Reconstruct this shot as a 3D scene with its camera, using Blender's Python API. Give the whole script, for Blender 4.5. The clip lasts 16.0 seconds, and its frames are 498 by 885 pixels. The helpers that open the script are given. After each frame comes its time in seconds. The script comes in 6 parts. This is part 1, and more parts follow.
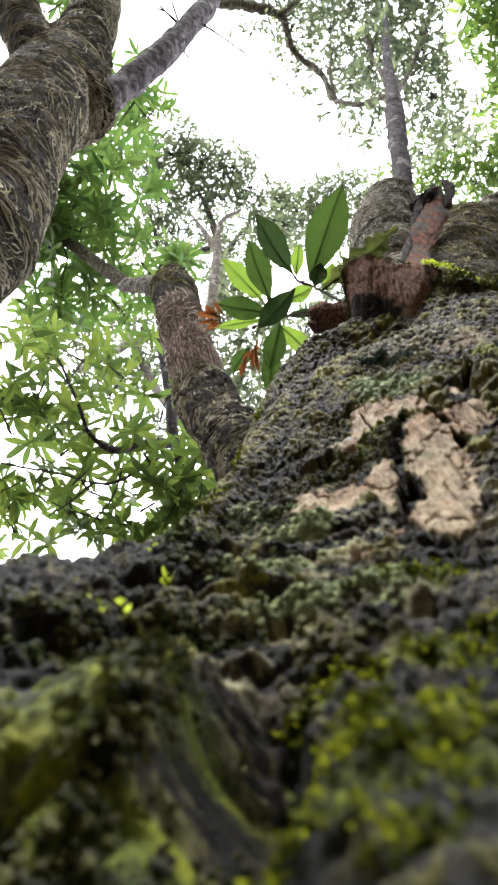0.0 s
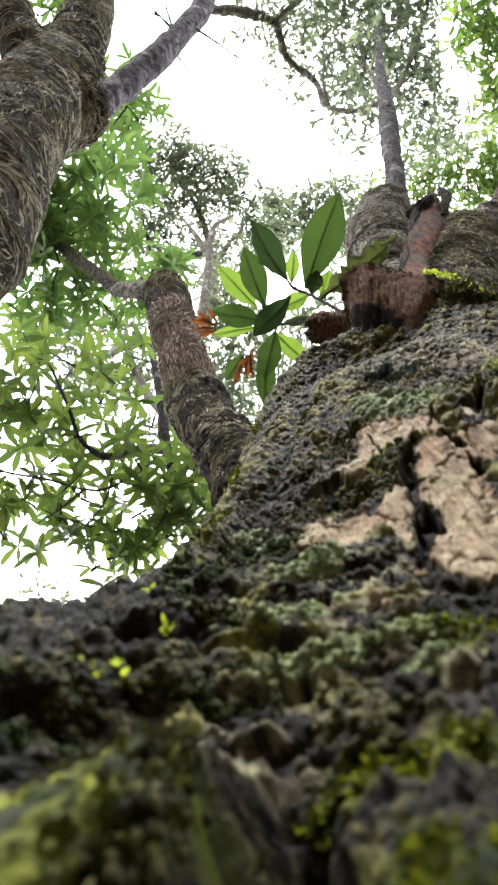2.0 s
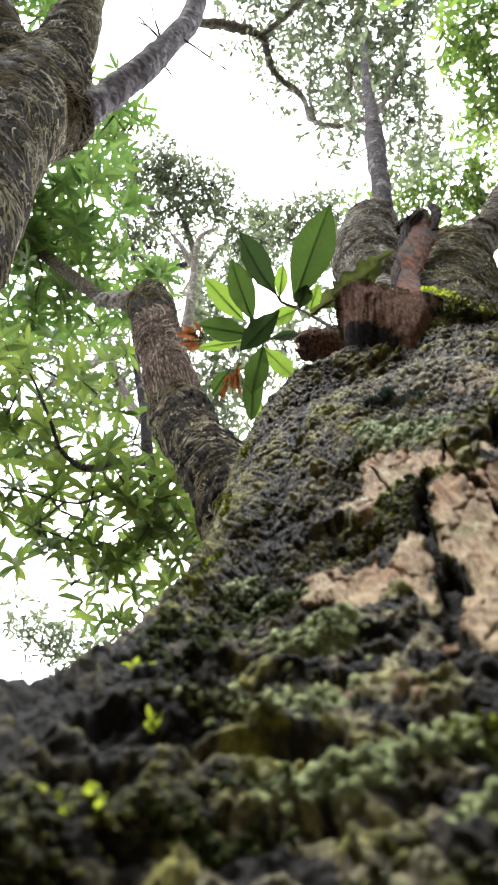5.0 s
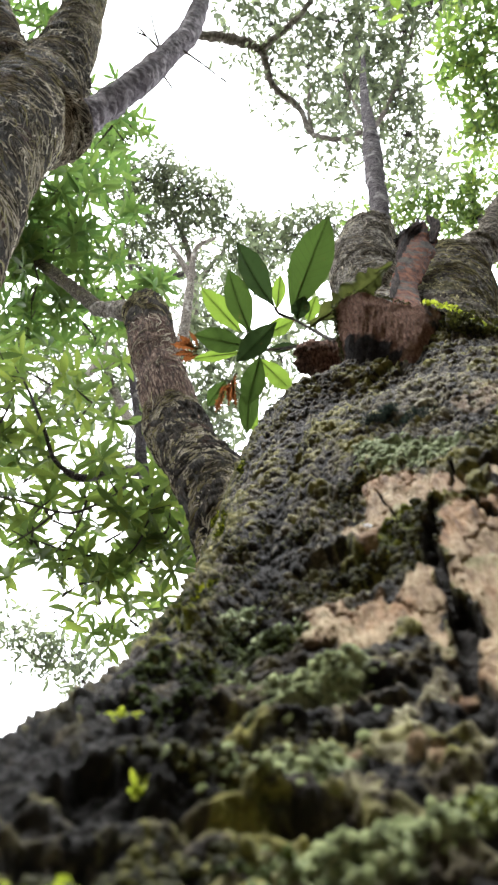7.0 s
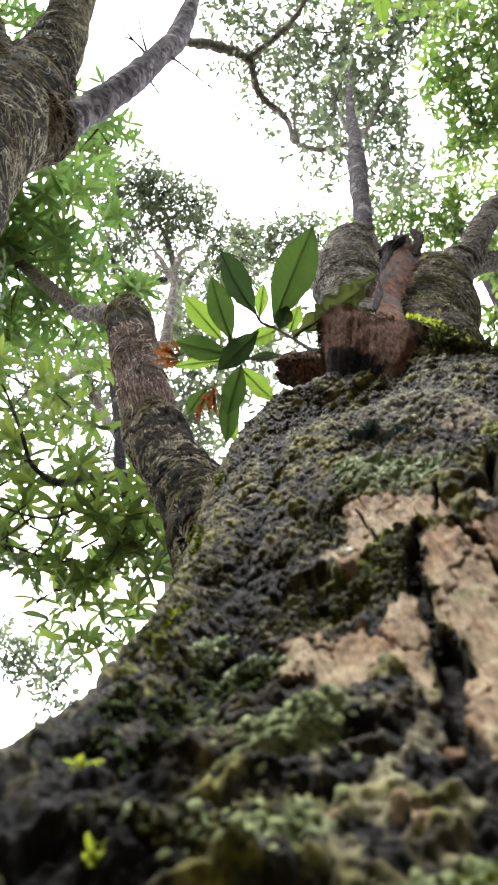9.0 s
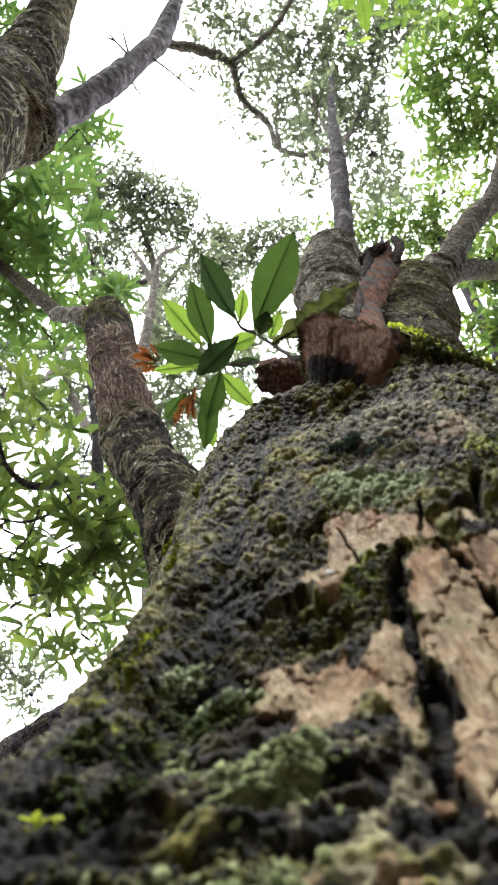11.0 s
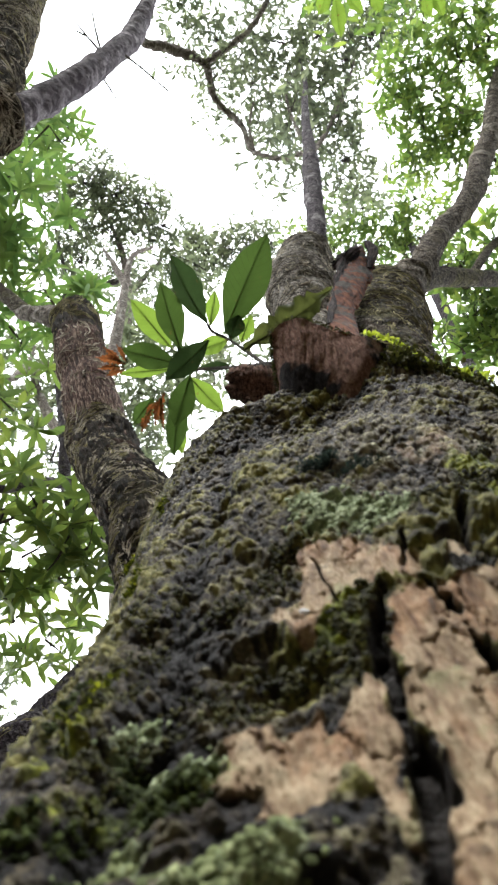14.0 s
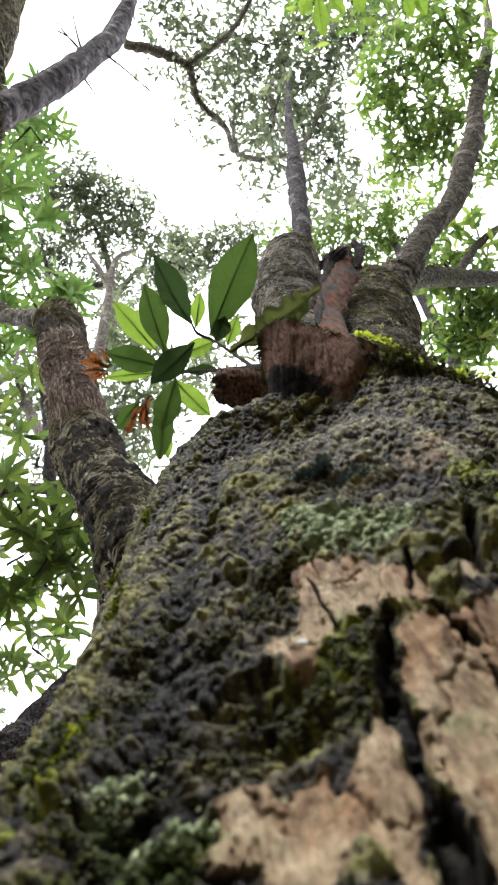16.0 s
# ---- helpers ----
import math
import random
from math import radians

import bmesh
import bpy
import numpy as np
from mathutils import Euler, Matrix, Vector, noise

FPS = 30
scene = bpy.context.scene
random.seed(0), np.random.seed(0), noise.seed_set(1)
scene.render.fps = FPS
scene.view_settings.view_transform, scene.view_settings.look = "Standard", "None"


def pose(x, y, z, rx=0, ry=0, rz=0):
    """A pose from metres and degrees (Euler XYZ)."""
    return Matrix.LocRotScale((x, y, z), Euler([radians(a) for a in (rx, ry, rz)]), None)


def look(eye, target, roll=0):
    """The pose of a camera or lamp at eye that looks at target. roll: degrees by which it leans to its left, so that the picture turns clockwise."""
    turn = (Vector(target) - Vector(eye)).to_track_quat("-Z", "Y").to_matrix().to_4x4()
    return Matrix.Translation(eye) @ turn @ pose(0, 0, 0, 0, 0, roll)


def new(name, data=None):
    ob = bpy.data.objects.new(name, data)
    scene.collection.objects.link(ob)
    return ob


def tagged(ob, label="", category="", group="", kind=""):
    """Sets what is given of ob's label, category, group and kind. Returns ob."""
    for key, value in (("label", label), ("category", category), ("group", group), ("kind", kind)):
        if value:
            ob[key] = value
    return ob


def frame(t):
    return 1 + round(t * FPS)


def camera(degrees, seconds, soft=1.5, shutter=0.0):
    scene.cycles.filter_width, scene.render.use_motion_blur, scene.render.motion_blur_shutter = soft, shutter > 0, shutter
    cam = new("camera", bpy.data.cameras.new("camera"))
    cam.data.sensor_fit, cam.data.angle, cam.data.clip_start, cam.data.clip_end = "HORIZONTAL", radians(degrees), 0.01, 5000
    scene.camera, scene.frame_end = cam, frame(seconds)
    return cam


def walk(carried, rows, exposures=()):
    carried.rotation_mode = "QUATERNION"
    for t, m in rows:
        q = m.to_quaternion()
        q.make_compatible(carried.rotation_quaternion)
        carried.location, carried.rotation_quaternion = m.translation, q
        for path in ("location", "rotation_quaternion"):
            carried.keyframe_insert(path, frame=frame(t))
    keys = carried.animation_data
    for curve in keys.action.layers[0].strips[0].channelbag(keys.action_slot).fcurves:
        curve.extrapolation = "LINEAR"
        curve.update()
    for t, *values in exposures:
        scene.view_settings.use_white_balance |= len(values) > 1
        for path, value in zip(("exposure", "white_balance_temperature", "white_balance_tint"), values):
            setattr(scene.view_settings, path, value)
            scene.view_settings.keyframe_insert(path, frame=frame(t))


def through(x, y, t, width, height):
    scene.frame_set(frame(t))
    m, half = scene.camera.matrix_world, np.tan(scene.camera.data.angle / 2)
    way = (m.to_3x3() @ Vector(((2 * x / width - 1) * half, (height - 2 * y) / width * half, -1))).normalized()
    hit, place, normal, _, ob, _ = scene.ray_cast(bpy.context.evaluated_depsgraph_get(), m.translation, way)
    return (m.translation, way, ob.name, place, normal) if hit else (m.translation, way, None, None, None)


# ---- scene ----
cam = camera(40.99, 16.0, soft=2.6)
# a close phone lens: sharp from an arm's length on, soft a hand's width away
cam.data.dof.use_dof = True
cam.data.dof.focus_distance = 1.55
cam.data.dof.aperture_fstop = 20.0
PATH = [
    (0.0, 0.0006, 0.0006, 0.4998, 153.974, 0.004, 0.001),
    (0.5, -0.0013, 0.0012, 0.5073, 154.086, 0.178, -0.043),
    (1.0, -0.0031, 0.0019, 0.5159, 154.203, 0.250, -0.378),
    (1.5, -0.0047, 0.0016, 0.5230, 154.314, 0.389, -0.476),
    (2.0, -0.0071, 0.0016, 0.5313, 154.367, 0.587, -0.496),
    (2.5, -0.0089, 0.0017, 0.5389, 154.398, 0.802, -0.578),
    (3.0, -0.0106, 0.0023, 0.5476, 154.492, 1.141, -0.994),
    (3.5, -0.0121, 0.0040, 0.5561, 154.651, 1.416, -1.358),
    (4.0, -0.0133, 0.0051, 0.5649, 154.864, 1.575, -1.483),
    (6.5, -0.0154, 0.0111, 0.6002, 155.892, 1.758, -2.082),
    (7.0, -0.0155, 0.0118, 0.6059, 156.107, 1.837, -2.382),
    (7.5, -0.0147, 0.0121, 0.6108, 156.232, 1.870, -2.872),
    (8.0, -0.0139, 0.0119, 0.6155, 156.389, 2.001, -3.120),
    (8.5, -0.0135, 0.0122, 0.6199, 156.510, 2.194, -3.382),
    (9.0, -0.0135, 0.0120, 0.6246, 156.605, 2.955, -4.045),
    (11.5, -0.0109, 0.0124, 0.6498, 156.854, 4.676, -5.493),
    (12.0, -0.0102, 0.0125, 0.6556, 156.869, 5.035, -5.898),
    (12.5, -0.0090, 0.0132, 0.6616, 156.875, 5.234, -6.091),
    (13.0, -0.0079, 0.0140, 0.6686, 156.870, 5.509, -6.188),
    (13.5, -0.0072, 0.0151, 0.6753, 156.894, 5.944, -6.460),
    (14.0, -0.0060, 0.0168, 0.6841, 156.864, 6.499, -6.718),
    (14.5, -0.0060, 0.0172, 0.6908, 156.907, 6.959, -6.725),
    (15.0, -0.0054, 0.0201, 0.7004, 156.942, 7.330, -6.617),
    (15.5, -0.0042, 0.0225, 0.7086, 156.974, 7.571, -6.446),
    (16.0, -0.0025, 0.0249, 0.7172, 157.037, 7.787, -6.522),
]
walk(cam, [(t, pose(*p)) for t, *p in PATH], exposures=[(0.0, 1.35), (6.5, 1.31), (11.5, 1.16), (16.0, 1.06)])

# ---- world and light: a bright overcast sky over a forest ----
world = bpy.data.worlds.new("overcast_sky")
scene.world = world
world.use_nodes = True
wn, wl = world.node_tree.nodes, world.node_tree.links
wn.clear()
sky = wn.new("ShaderNodeTexSky")
sky.sky_type = "NISHITA"
sky.sun_disc = False
sky.sun_elevation = radians(43)
sky.sun_rotation = radians(200)
cloud = wn.new("ShaderNodeMix")
cloud.data_type = "RGBA"
cloud.inputs[0].default_value = 0.9
wl.new(sky.outputs[0], cloud.inputs[6])
cloud.inputs[7].default_value = (18.5, 19.0, 19.7, 1)
bg = wn.new("ShaderNodeBackground")
bg.inputs[1].default_value = 0.14
wl.new(cloud.outputs[2], bg.inputs[0])
wout = wn.new("ShaderNodeOutputWorld")
wl.new(bg.outputs[0], wout.inputs[0])

sun = new("sun", bpy.data.lights.new("sun", "SUN"))
sun.data.energy = 1.7
sun.data.angle = radians(12)
sun.data.color = (1.0, 0.98, 0.95)
sun.matrix_world = look((-1.5, -3.2, 7.0), (0.2, 0.3, 1.0))


# ---- noise in numpy ----
def cell_random(i, j, k, salt):
    h = (i * 374761393 + j * 668265263 + k * 2147483647 + salt * 974634777) & 0xFFFFFFFF
    h = ((h ^ (h >> 13)) * 1274126177) & 0xFFFFFFFF
    h = ((h ^ (h >> 16)) * 2246822519) & 0xFFFFFFFF
    return ((h ^ (h >> 15)) & 0xFFFFFF) / float(0x1000000)


def value_noise(p, salt=0):
    """Smooth noise in -1 to 1 at the points p."""
    q = np.floor(p).astype(np.int64)
    f = p - q
    f = f * f * (3 - 2 * f)
    out = np.zeros(len(p))
    for a in (0, 1):
        for b in (0, 1):
            for c in (0, 1):
                w = (f[:, 0] if a else 1 - f[:, 0]) * (f[:, 1] if b else 1 - f[:, 1]) * (f[:, 2] if c else 1 - f[:, 2])
                out += w * cell_random(q[:, 0] + a, q[:, 1] + b, q[:, 2] + c, salt)
    return out * 2 - 1


def fractal(p, octaves=4, salt=0):
    out, amp = np.zeros(len(p)), 1.0
    for n in range(octaves):
        out += amp * value_noise(p * 2.0**n + 7.3 * n, salt + n)
        amp *= 0.5
    return out


def pebbles(p, salt=0):
    """Distances to the nearest and second nearest cell centre, and a random number for the nearest cell."""
    q = np.floor(p).astype(np.int64)
    d1 = np.full(len(p), 9.0)
    d2 = np.full(len(p), 9.0)
    rnd = np.zeros(len(p))
    for a in (-1, 0, 1):
        for b in (-1, 0, 1):
            for c in (-1, 0, 1):
                i, j, k = q[:, 0] + a, q[:, 1] + b, q[:, 2] + c
                e = np.stack([i + cell_random(i, j, k, salt), j + cell_random(i, j, k, salt + 1), k + cell_random(i, j, k, salt + 2)], 1) - p
                d = np.sqrt((e * e).sum(1))
                near = d < d1
                d2 = np.where(near, d1, np.minimum(d2, d))
                rnd = np.where(near, cell_random(i, j, k, salt + 3), rnd)
                d1 = np.where(near, d, d1)
    return d1, d2, rnd


def smooth(x, a, b):
    u = np.clip((x - a) / (b - a), 0, 1)
    return u * u * (3 - 2 * u)


# ---- materials ----
def node_material(name):
    m = bpy.data.materials.new(name)
    m.use_nodes = True
    return m, m.node_tree.nodes, m.node_tree.links, m.node_tree.nodes["Principled BSDF"]


def coords(n, l, scale=(1, 1, 1), uv=False):
    t = n.new("ShaderNodeTexCoord")
    mp = n.new("ShaderNodeMapping")
    mp.inputs["Scale"].default_value = scale
    l.new(t.outputs["UV" if uv else "Object"], mp.inputs[0])
    return mp.outputs[0]


def noise_node(n, l, vec, scale, detail=6, rough=0.6):
    t = n.new("ShaderNodeTexNoise")
    t.inputs["Scale"].default_value = scale
    t.inputs["Detail"].default_value = detail
    t.inputs["Roughness"].default_value = rough
    l.new(vec, t.inputs["Vector"])
    return t.outputs[0]


def ramp(n, l, fac, stops):
    r = n.new("ShaderNodeValToRGB")
    while len(r.color_ramp.elements) < len(stops):
        r.color_ramp.elements.new(0.5)
    for e, (pos, col) in zip(r.color_ramp.elements, stops):
        e.position, e.color = pos, (*col, 1)
    l.new(fac, r.inputs[0])
    return r.outputs[0]


def blend(n, l, fac, a, b):
    m = n.new("ShaderNodeMix")
    m.data_type = "RGBA"
    for s, v in ((0, fac), (6, a), (7, b)):
        if isinstance(v, (int, float)):
            m.inputs[s].default_value = v
        elif isinstance(v, tuple):
            m.inputs[s].default_value = (*v, 1)
        else:
            l.new(v, m.inputs[s])
    return m.outputs[2]


def bump(n, l, height, strength, distance, under=None):
    b = n.new("ShaderNodeBump")
    b.inputs["Strength"].default_value = strength
    b.inputs["Distance"].default_value = distance
    l.new(height, b.inputs["Height"])
    if under is not None:
        l.new(under, b.inputs["Normal"])
    return b.outputs[0]


def attribute(n, name):
    a = n.new("ShaderNodeAttribute")
    a.attribute_name = name
    return a.outputs["Fac"]


def trunk_material():
    """Warty bark: the masks on the mesh say where it is pale or dark, mossy, crusted with lichen, bare or painted with
    crack shade.
    """
    m, n, l, bsdf = node_material("warty_mossy_bark")
    vec = coords(n, l)
    fine = noise_node(n, l, vec, 420, 5, 0.65)
    mid = noise_node(n, l, vec, 120, 6, 0.65)
    wide = noise_node(n, l, vec, 14, 5, 0.6)

    def total(*terms):
        out = None
        for fac, weight, shift in terms:
            k = n.new("ShaderNodeMath")
            k.operation = "MULTIPLY_ADD"
            l.new(fac, k.inputs[0])
            k.inputs[1].default_value = weight
            if out is None:
                k.inputs[2].default_value = shift
            else:
                l.new(out, k.inputs[2])
            out = k.outputs[0]
        return out

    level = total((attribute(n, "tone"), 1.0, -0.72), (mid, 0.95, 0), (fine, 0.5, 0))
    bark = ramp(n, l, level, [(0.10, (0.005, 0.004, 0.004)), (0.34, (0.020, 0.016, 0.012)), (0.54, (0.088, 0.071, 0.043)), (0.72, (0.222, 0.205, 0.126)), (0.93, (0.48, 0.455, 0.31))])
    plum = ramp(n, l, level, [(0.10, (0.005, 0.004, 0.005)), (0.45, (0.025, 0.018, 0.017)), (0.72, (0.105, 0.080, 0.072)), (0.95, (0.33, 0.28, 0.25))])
    bark = blend(n, l, ramp(n, l, wide, [(0.5, (0, 0, 0)), (0.66, (0.5, 0.5, 0.5))]), bark, plum)
    moss_level = total((attribute(n, "tone"), 0.55, -0.38), (mid, 0.9, 0), (fine, 0.45, 0))
    moss = ramp(n, l, moss_level, [(0.15, (0.005, 0.005, 0.001)), (0.42, (0.032, 0.032, 0.006)), (0.62, (0.105, 0.100, 0.020)), (0.85, (0.26, 0.235, 0.058))])
    lush = ramp(n, l, moss_level, [(0.15, (0.005, 0.007, 0.001)), (0.42, (0.035, 0.045, 0.004)), (0.62, (0.125, 0.145, 0.010)), (0.85, (0.33, 0.35, 0.028))])
    moss = blend(n, l, attribute(n, "lush"), moss, lush)
    col = blend(n, l, attribute(n, "moss"), bark, moss)
    fibres = noise_node(n, l, coords(n, l, (1, 1, 0.22)), 150, 7, 0.7)
    plates = noise_node(n, l, coords(n, l, (1, 1, 0.5)), 42, 5, 0.62)
    bare = ramp(n, l, fibres, [(0.32, (0.07, 0.038, 0.020)), (0.42, (0.18, 0.115, 0.064)), (0.54, (0.30, 0.22, 0.135)), (0.70, (0.47, 0.38, 0.255))])
    rust = ramp(n, l, fibres, [(0.32, (0.03, 0.013, 0.006)), (0.5, (0.20, 0.098, 0.042)), (0.7, (0.36, 0.21, 0.108))])
    bare = blend(n, l, ramp(n, l, plates, [(0.47, (0, 0, 0)), (0.60, (0.8, 0.8, 0.8))]), bare, rust)
    stain = noise_node(n, l, vec, 62, 6, 0.7)
    bare = blend(n, l, ramp(n, l, stain, [(0.57, (0, 0, 0)), (0.66, (0.7, 0.7, 0.7))]), bare, (0.055, 0.04, 0.024))
    bare = blend(n, l, ramp(n, l, noise_node(n, l, vec, 47, 4, 0.6), [(0.6, (0, 0, 0)), (0.7, (0.6, 0.6, 0.6))]), bare, (0.22, 0.22, 0.11))
    scurf = total((mid, 0.7, 0.0), (fine, 0.6, 0))
    lichen = ramp(n, l, scurf, [(0.42, (0.035, 0.046, 0.020)), (0.58, (0.17, 0.21, 0.11)), (0.8, (0.42, 0.48, 0.29))])
    mellow = ramp(n, l, scurf, [(0.42, (0.030, 0.038, 0.012)), (0.58, (0.115, 0.138, 0.048)), (0.8, (0.32, 0.35, 0.15))])
    lichen = blend(n, l, attribute(n, "lush"), lichen, mellow)
    col = blend(n, l, attribute(n, "lichen"), col, lichen)
    col = blend(n, l, attribute(n, "bare"), col, bare)
    # near-black fill of the fissures: their deep shade put into the colour
    crack_shade = ramp(n, l, fine, [(0.35, (0.005, 0.004, 0.003)), (0.7, (0.022, 0.016, 0.012))])
    col = blend(n, l, attribute(n, "rot_shade"), col, crack_shade)
    l.new(col, bsdf.inputs["Base Color"])
    bsdf.inputs["Roughness"].default_value = 0.62
    bsdf.inputs["Specular IOR Level"].default_value = 0.22
    l.new(bump(n, l, fine, 0.8, 0.002, bump(n, l, mid, 0.6, 0.004)), bsdf.inputs["Normal"])
    return m


def limb_material(name, dark, mid, pale, moss, moss_amount, fibre=10.0, relief=0.012, blotch=(0.09, 0.06, 0.045), scale_pale=0.5, size=130):
    """Bark of standing limbs: stringy along the limb, mossy in patches."""
    m, n, l, bsdf = node_material(name)
    uv = coords(n, l, (1, 1, 1), True)
    wav = coords(n, l, (1, 1.0 / fibre, 1), True)
    strings = noise_node(n, l, wav, size, 6, 0.65)
    n[-1].inputs["Distortion"].default_value = 1.2
    lumps = noise_node(n, l, uv, size * 0.22, 5, 0.6)
    wide = noise_node(n, l, coords(n, l), 5, 5, 0.6)
    col = ramp(n, l, strings, [(0.42, dark), (0.52, mid), (0.64, pale)])
    green = ramp(n, l, strings, [(0.38, tuple(c * 0.2 for c in moss)), (0.6, moss)])
    cut = 0.72 - 0.4 * moss_amount
    col = blend(n, l, ramp(n, l, wide, [(cut, (0, 0, 0)), (cut + 0.16, (1, 1, 1))]), col, green)
    patch = noise_node(n, l, coords(n, l), 7.5, 5, 0.65)
    col = blend(n, l, ramp(n, l, patch, [(0.56, (0, 0, 0)), (0.64, (scale_pale, scale_pale, scale_pale))]), col, blotch)
    l.new(col, bsdf.inputs["Base Color"])
    bsdf.inputs["Roughness"].default_value = 0.9
    bsdf.inputs["Specular IOR Level"].default_value = 0.08
    l.new(bump(n, l, strings, 1.0, relief, bump(n, l, lumps, 0.7, relief)), bsdf.inputs["Normal"])
    return m


def leaf_material(name, stops, through_stops, gloss=0.35, single=False, through=0.6):
    """A leaf: waxy, lit through from behind. The tone changes from leaf to leaf."""
    m, n, l, bsdf = node_material(name)
    geo = n.new("ShaderNodeNewGeometry")
    spots = noise_node(n, l, coords(n, l), 25, 4, 0.6)
    mixf = n.new("ShaderNodeMath")
    mixf.operation = "MULTIPLY_ADD"
    info = n.new("ShaderNodeObjectInfo")
    l.new(info.outputs["Random"] if single else geo.outputs["Random Per Island"], mixf.inputs[0])
    mixf.inputs[1].default_value = 0.7
    sc = n.new("ShaderNodeMath")
    sc.operation = "MULTIPLY"
    l.new(spots, sc.inputs[0])
    sc.inputs[1].default_value = 0.3
    l.new(sc.outputs[0], mixf.inputs[2])
    col = ramp(n, l, mixf.outputs[0], stops)
    l.new(col, bsdf.inputs["Base Color"])
    bsdf.inputs["Roughness"].default_value = gloss
    bsdf.inputs["Specular IOR Level"].default_value = 0.28
    tr = n.new("ShaderNodeBsdfTranslucent")
    l.new(ramp(n, l, mixf.outputs[0], through_stops), tr.inputs[0])
    mx = n.new("ShaderNodeMixShader")
    mx.inputs[0].default_value = through
    l.new(bsdf.outputs[0], mx.inputs[1])
    l.new(tr.outputs[0], mx.inputs[2])
    l.new(mx.outputs[0], n["Material Output"].inputs[0])
    return m


def big_leaf_material(name, face, lit):
    """A large leaf with side veins and brown spots; lit is the colour of light that shines through."""
    m, n, l, bsdf = node_material(name)
    uv = n.new("ShaderNodeTexCoord")
    sep = n.new("ShaderNodeSeparateXYZ")
    l.new(uv.outputs["UV"], sep.inputs[0])

    def math_node(op, a, b=0.0):
        k = n.new("ShaderNodeMath")
        k.operation = op
        for s, v in ((0, a), (1, b)):
            if isinstance(v, (int, float)):
                k.inputs[s].default_value = v
            else:
                l.new(v, k.inputs[s])
        return k.outputs[0]

    side = math_node("ABSOLUTE", sep.outputs[1])
    slant = math_node("SUBTRACT", math_node("MULTIPLY", sep.outputs[0], 13.0), math_node("MULTIPLY", side, 2.2))
    vein = math_node("ABSOLUTE", math_node("SUBTRACT", math_node("FRACT", slant), 0.5))
    rib = math_node("MINIMUM", math_node("MULTIPLY", vein, 1.0), math_node("MULTIPLY", side, 3.2))
    lines = ramp(n, l, rib, [(0.0, (1, 1, 1)), (0.07, (0, 0, 0))])
    spots = ramp(n, l, noise_node(n, l, coords(n, l), 38, 5, 0.65), [(0.64, (0, 0, 0)), (0.72, (1, 1, 1))])
    tone = noise_node(n, l, coords(n, l), 9, 4, 0.6)
    col = blend(n, l, tone, tuple(c * 0.7 for c in face), tuple(c * 1.35 for c in face))
    col = blend(n, l, lines, col, tuple(c * 1.35 for c in face))
    col = blend(n, l, spots, col, (0.11, 0.055, 0.025))
    thr = blend(n, l, tone, tuple(c * 0.75 for c in lit), tuple(c * 1.25 for c in lit))
    thr = blend(n, l, lines, thr, tuple(c * 0.62 for c in lit))
    thr = blend(n, l, spots, thr, (0.12, 0.05, 0.02))
    l.new(col, bsdf.inputs["Base Color"])
    bsdf.inputs["Roughness"].default_value = 0.55
    bsdf.inputs["Specular IOR Level"].default_value = 0.22
    l.new(bump(n, l, rib, 0.15, 0.003), bsdf.inputs["Normal"])
    tr = n.new("ShaderNodeBsdfTranslucent")
    l.new(thr, tr.inputs[0])
    mx = n.new("ShaderNodeMixShader")
    mx.inputs[0].default_value = 0.6
    l.new(bsdf.outputs[0], mx.inputs[1])
    l.new(tr.outputs[0], mx.inputs[2])
    l.new(mx.outputs[0], n["Material Output"].inputs[0])
    return m


def wood_material(name, deep, mid, pale, size=260, patch=0.6):
    m, n, l, bsdf = node_material(name)
    grain = noise_node(n, l, coords(n, l, (1, 0.6, 0.3)), size, 7, 0.72)
    wide = noise_node(n, l, coords(n, l), 16, 5, 0.6)
    col = ramp(n, l, grain, [(0.37, deep), (0.49, mid), (0.63, pale)])
    dark = ramp(n, l, grain, [(0.3, (0.02, 0.016, 0.013)), (0.7, (0.075, 0.06, 0.05))])
    col = blend(n, l, ramp(n, l, wide, [(patch, (0, 0, 0)), (patch + 0.08, (1, 1, 1))]), col, dark)
    col = blend(n, l, attribute(n, "rot_shade"), col, ramp(n, l, grain, [(0.35, (0.004, 0.003, 0.004)), (0.7, (0.024, 0.019, 0.018))]))
    l.new(col, bsdf.inputs["Base Color"])
    bsdf.inputs["Roughness"].default_value = 0.9
    bsdf.inputs["Specular IOR Level"].default_value = 0.12
    l.new(bump(n, l, grain, 1.0, 0.005), bsdf.inputs["Normal"])
    return m


def ground_material():
    m, n, l, bsdf = node_material("forest_litter")
    vec = coords(n, l)
    col = ramp(n, l, noise_node(n, l, vec, 9, 8, 0.7), [(0.3, (0.012, 0.008, 0.005)), (0.5, (0.045, 0.029, 0.017)), (0.7, (0.11, 0.075, 0.042))])
    l.new(col, bsdf.inputs["Base Color"])
    bsdf.inputs["Roughness"].default_value = 0.9
    l.new(bump(n, l, noise_node(n, l, vec, 30, 6, 0.7), 0.8, 0.02), bsdf.inputs["Normal"])
    return m


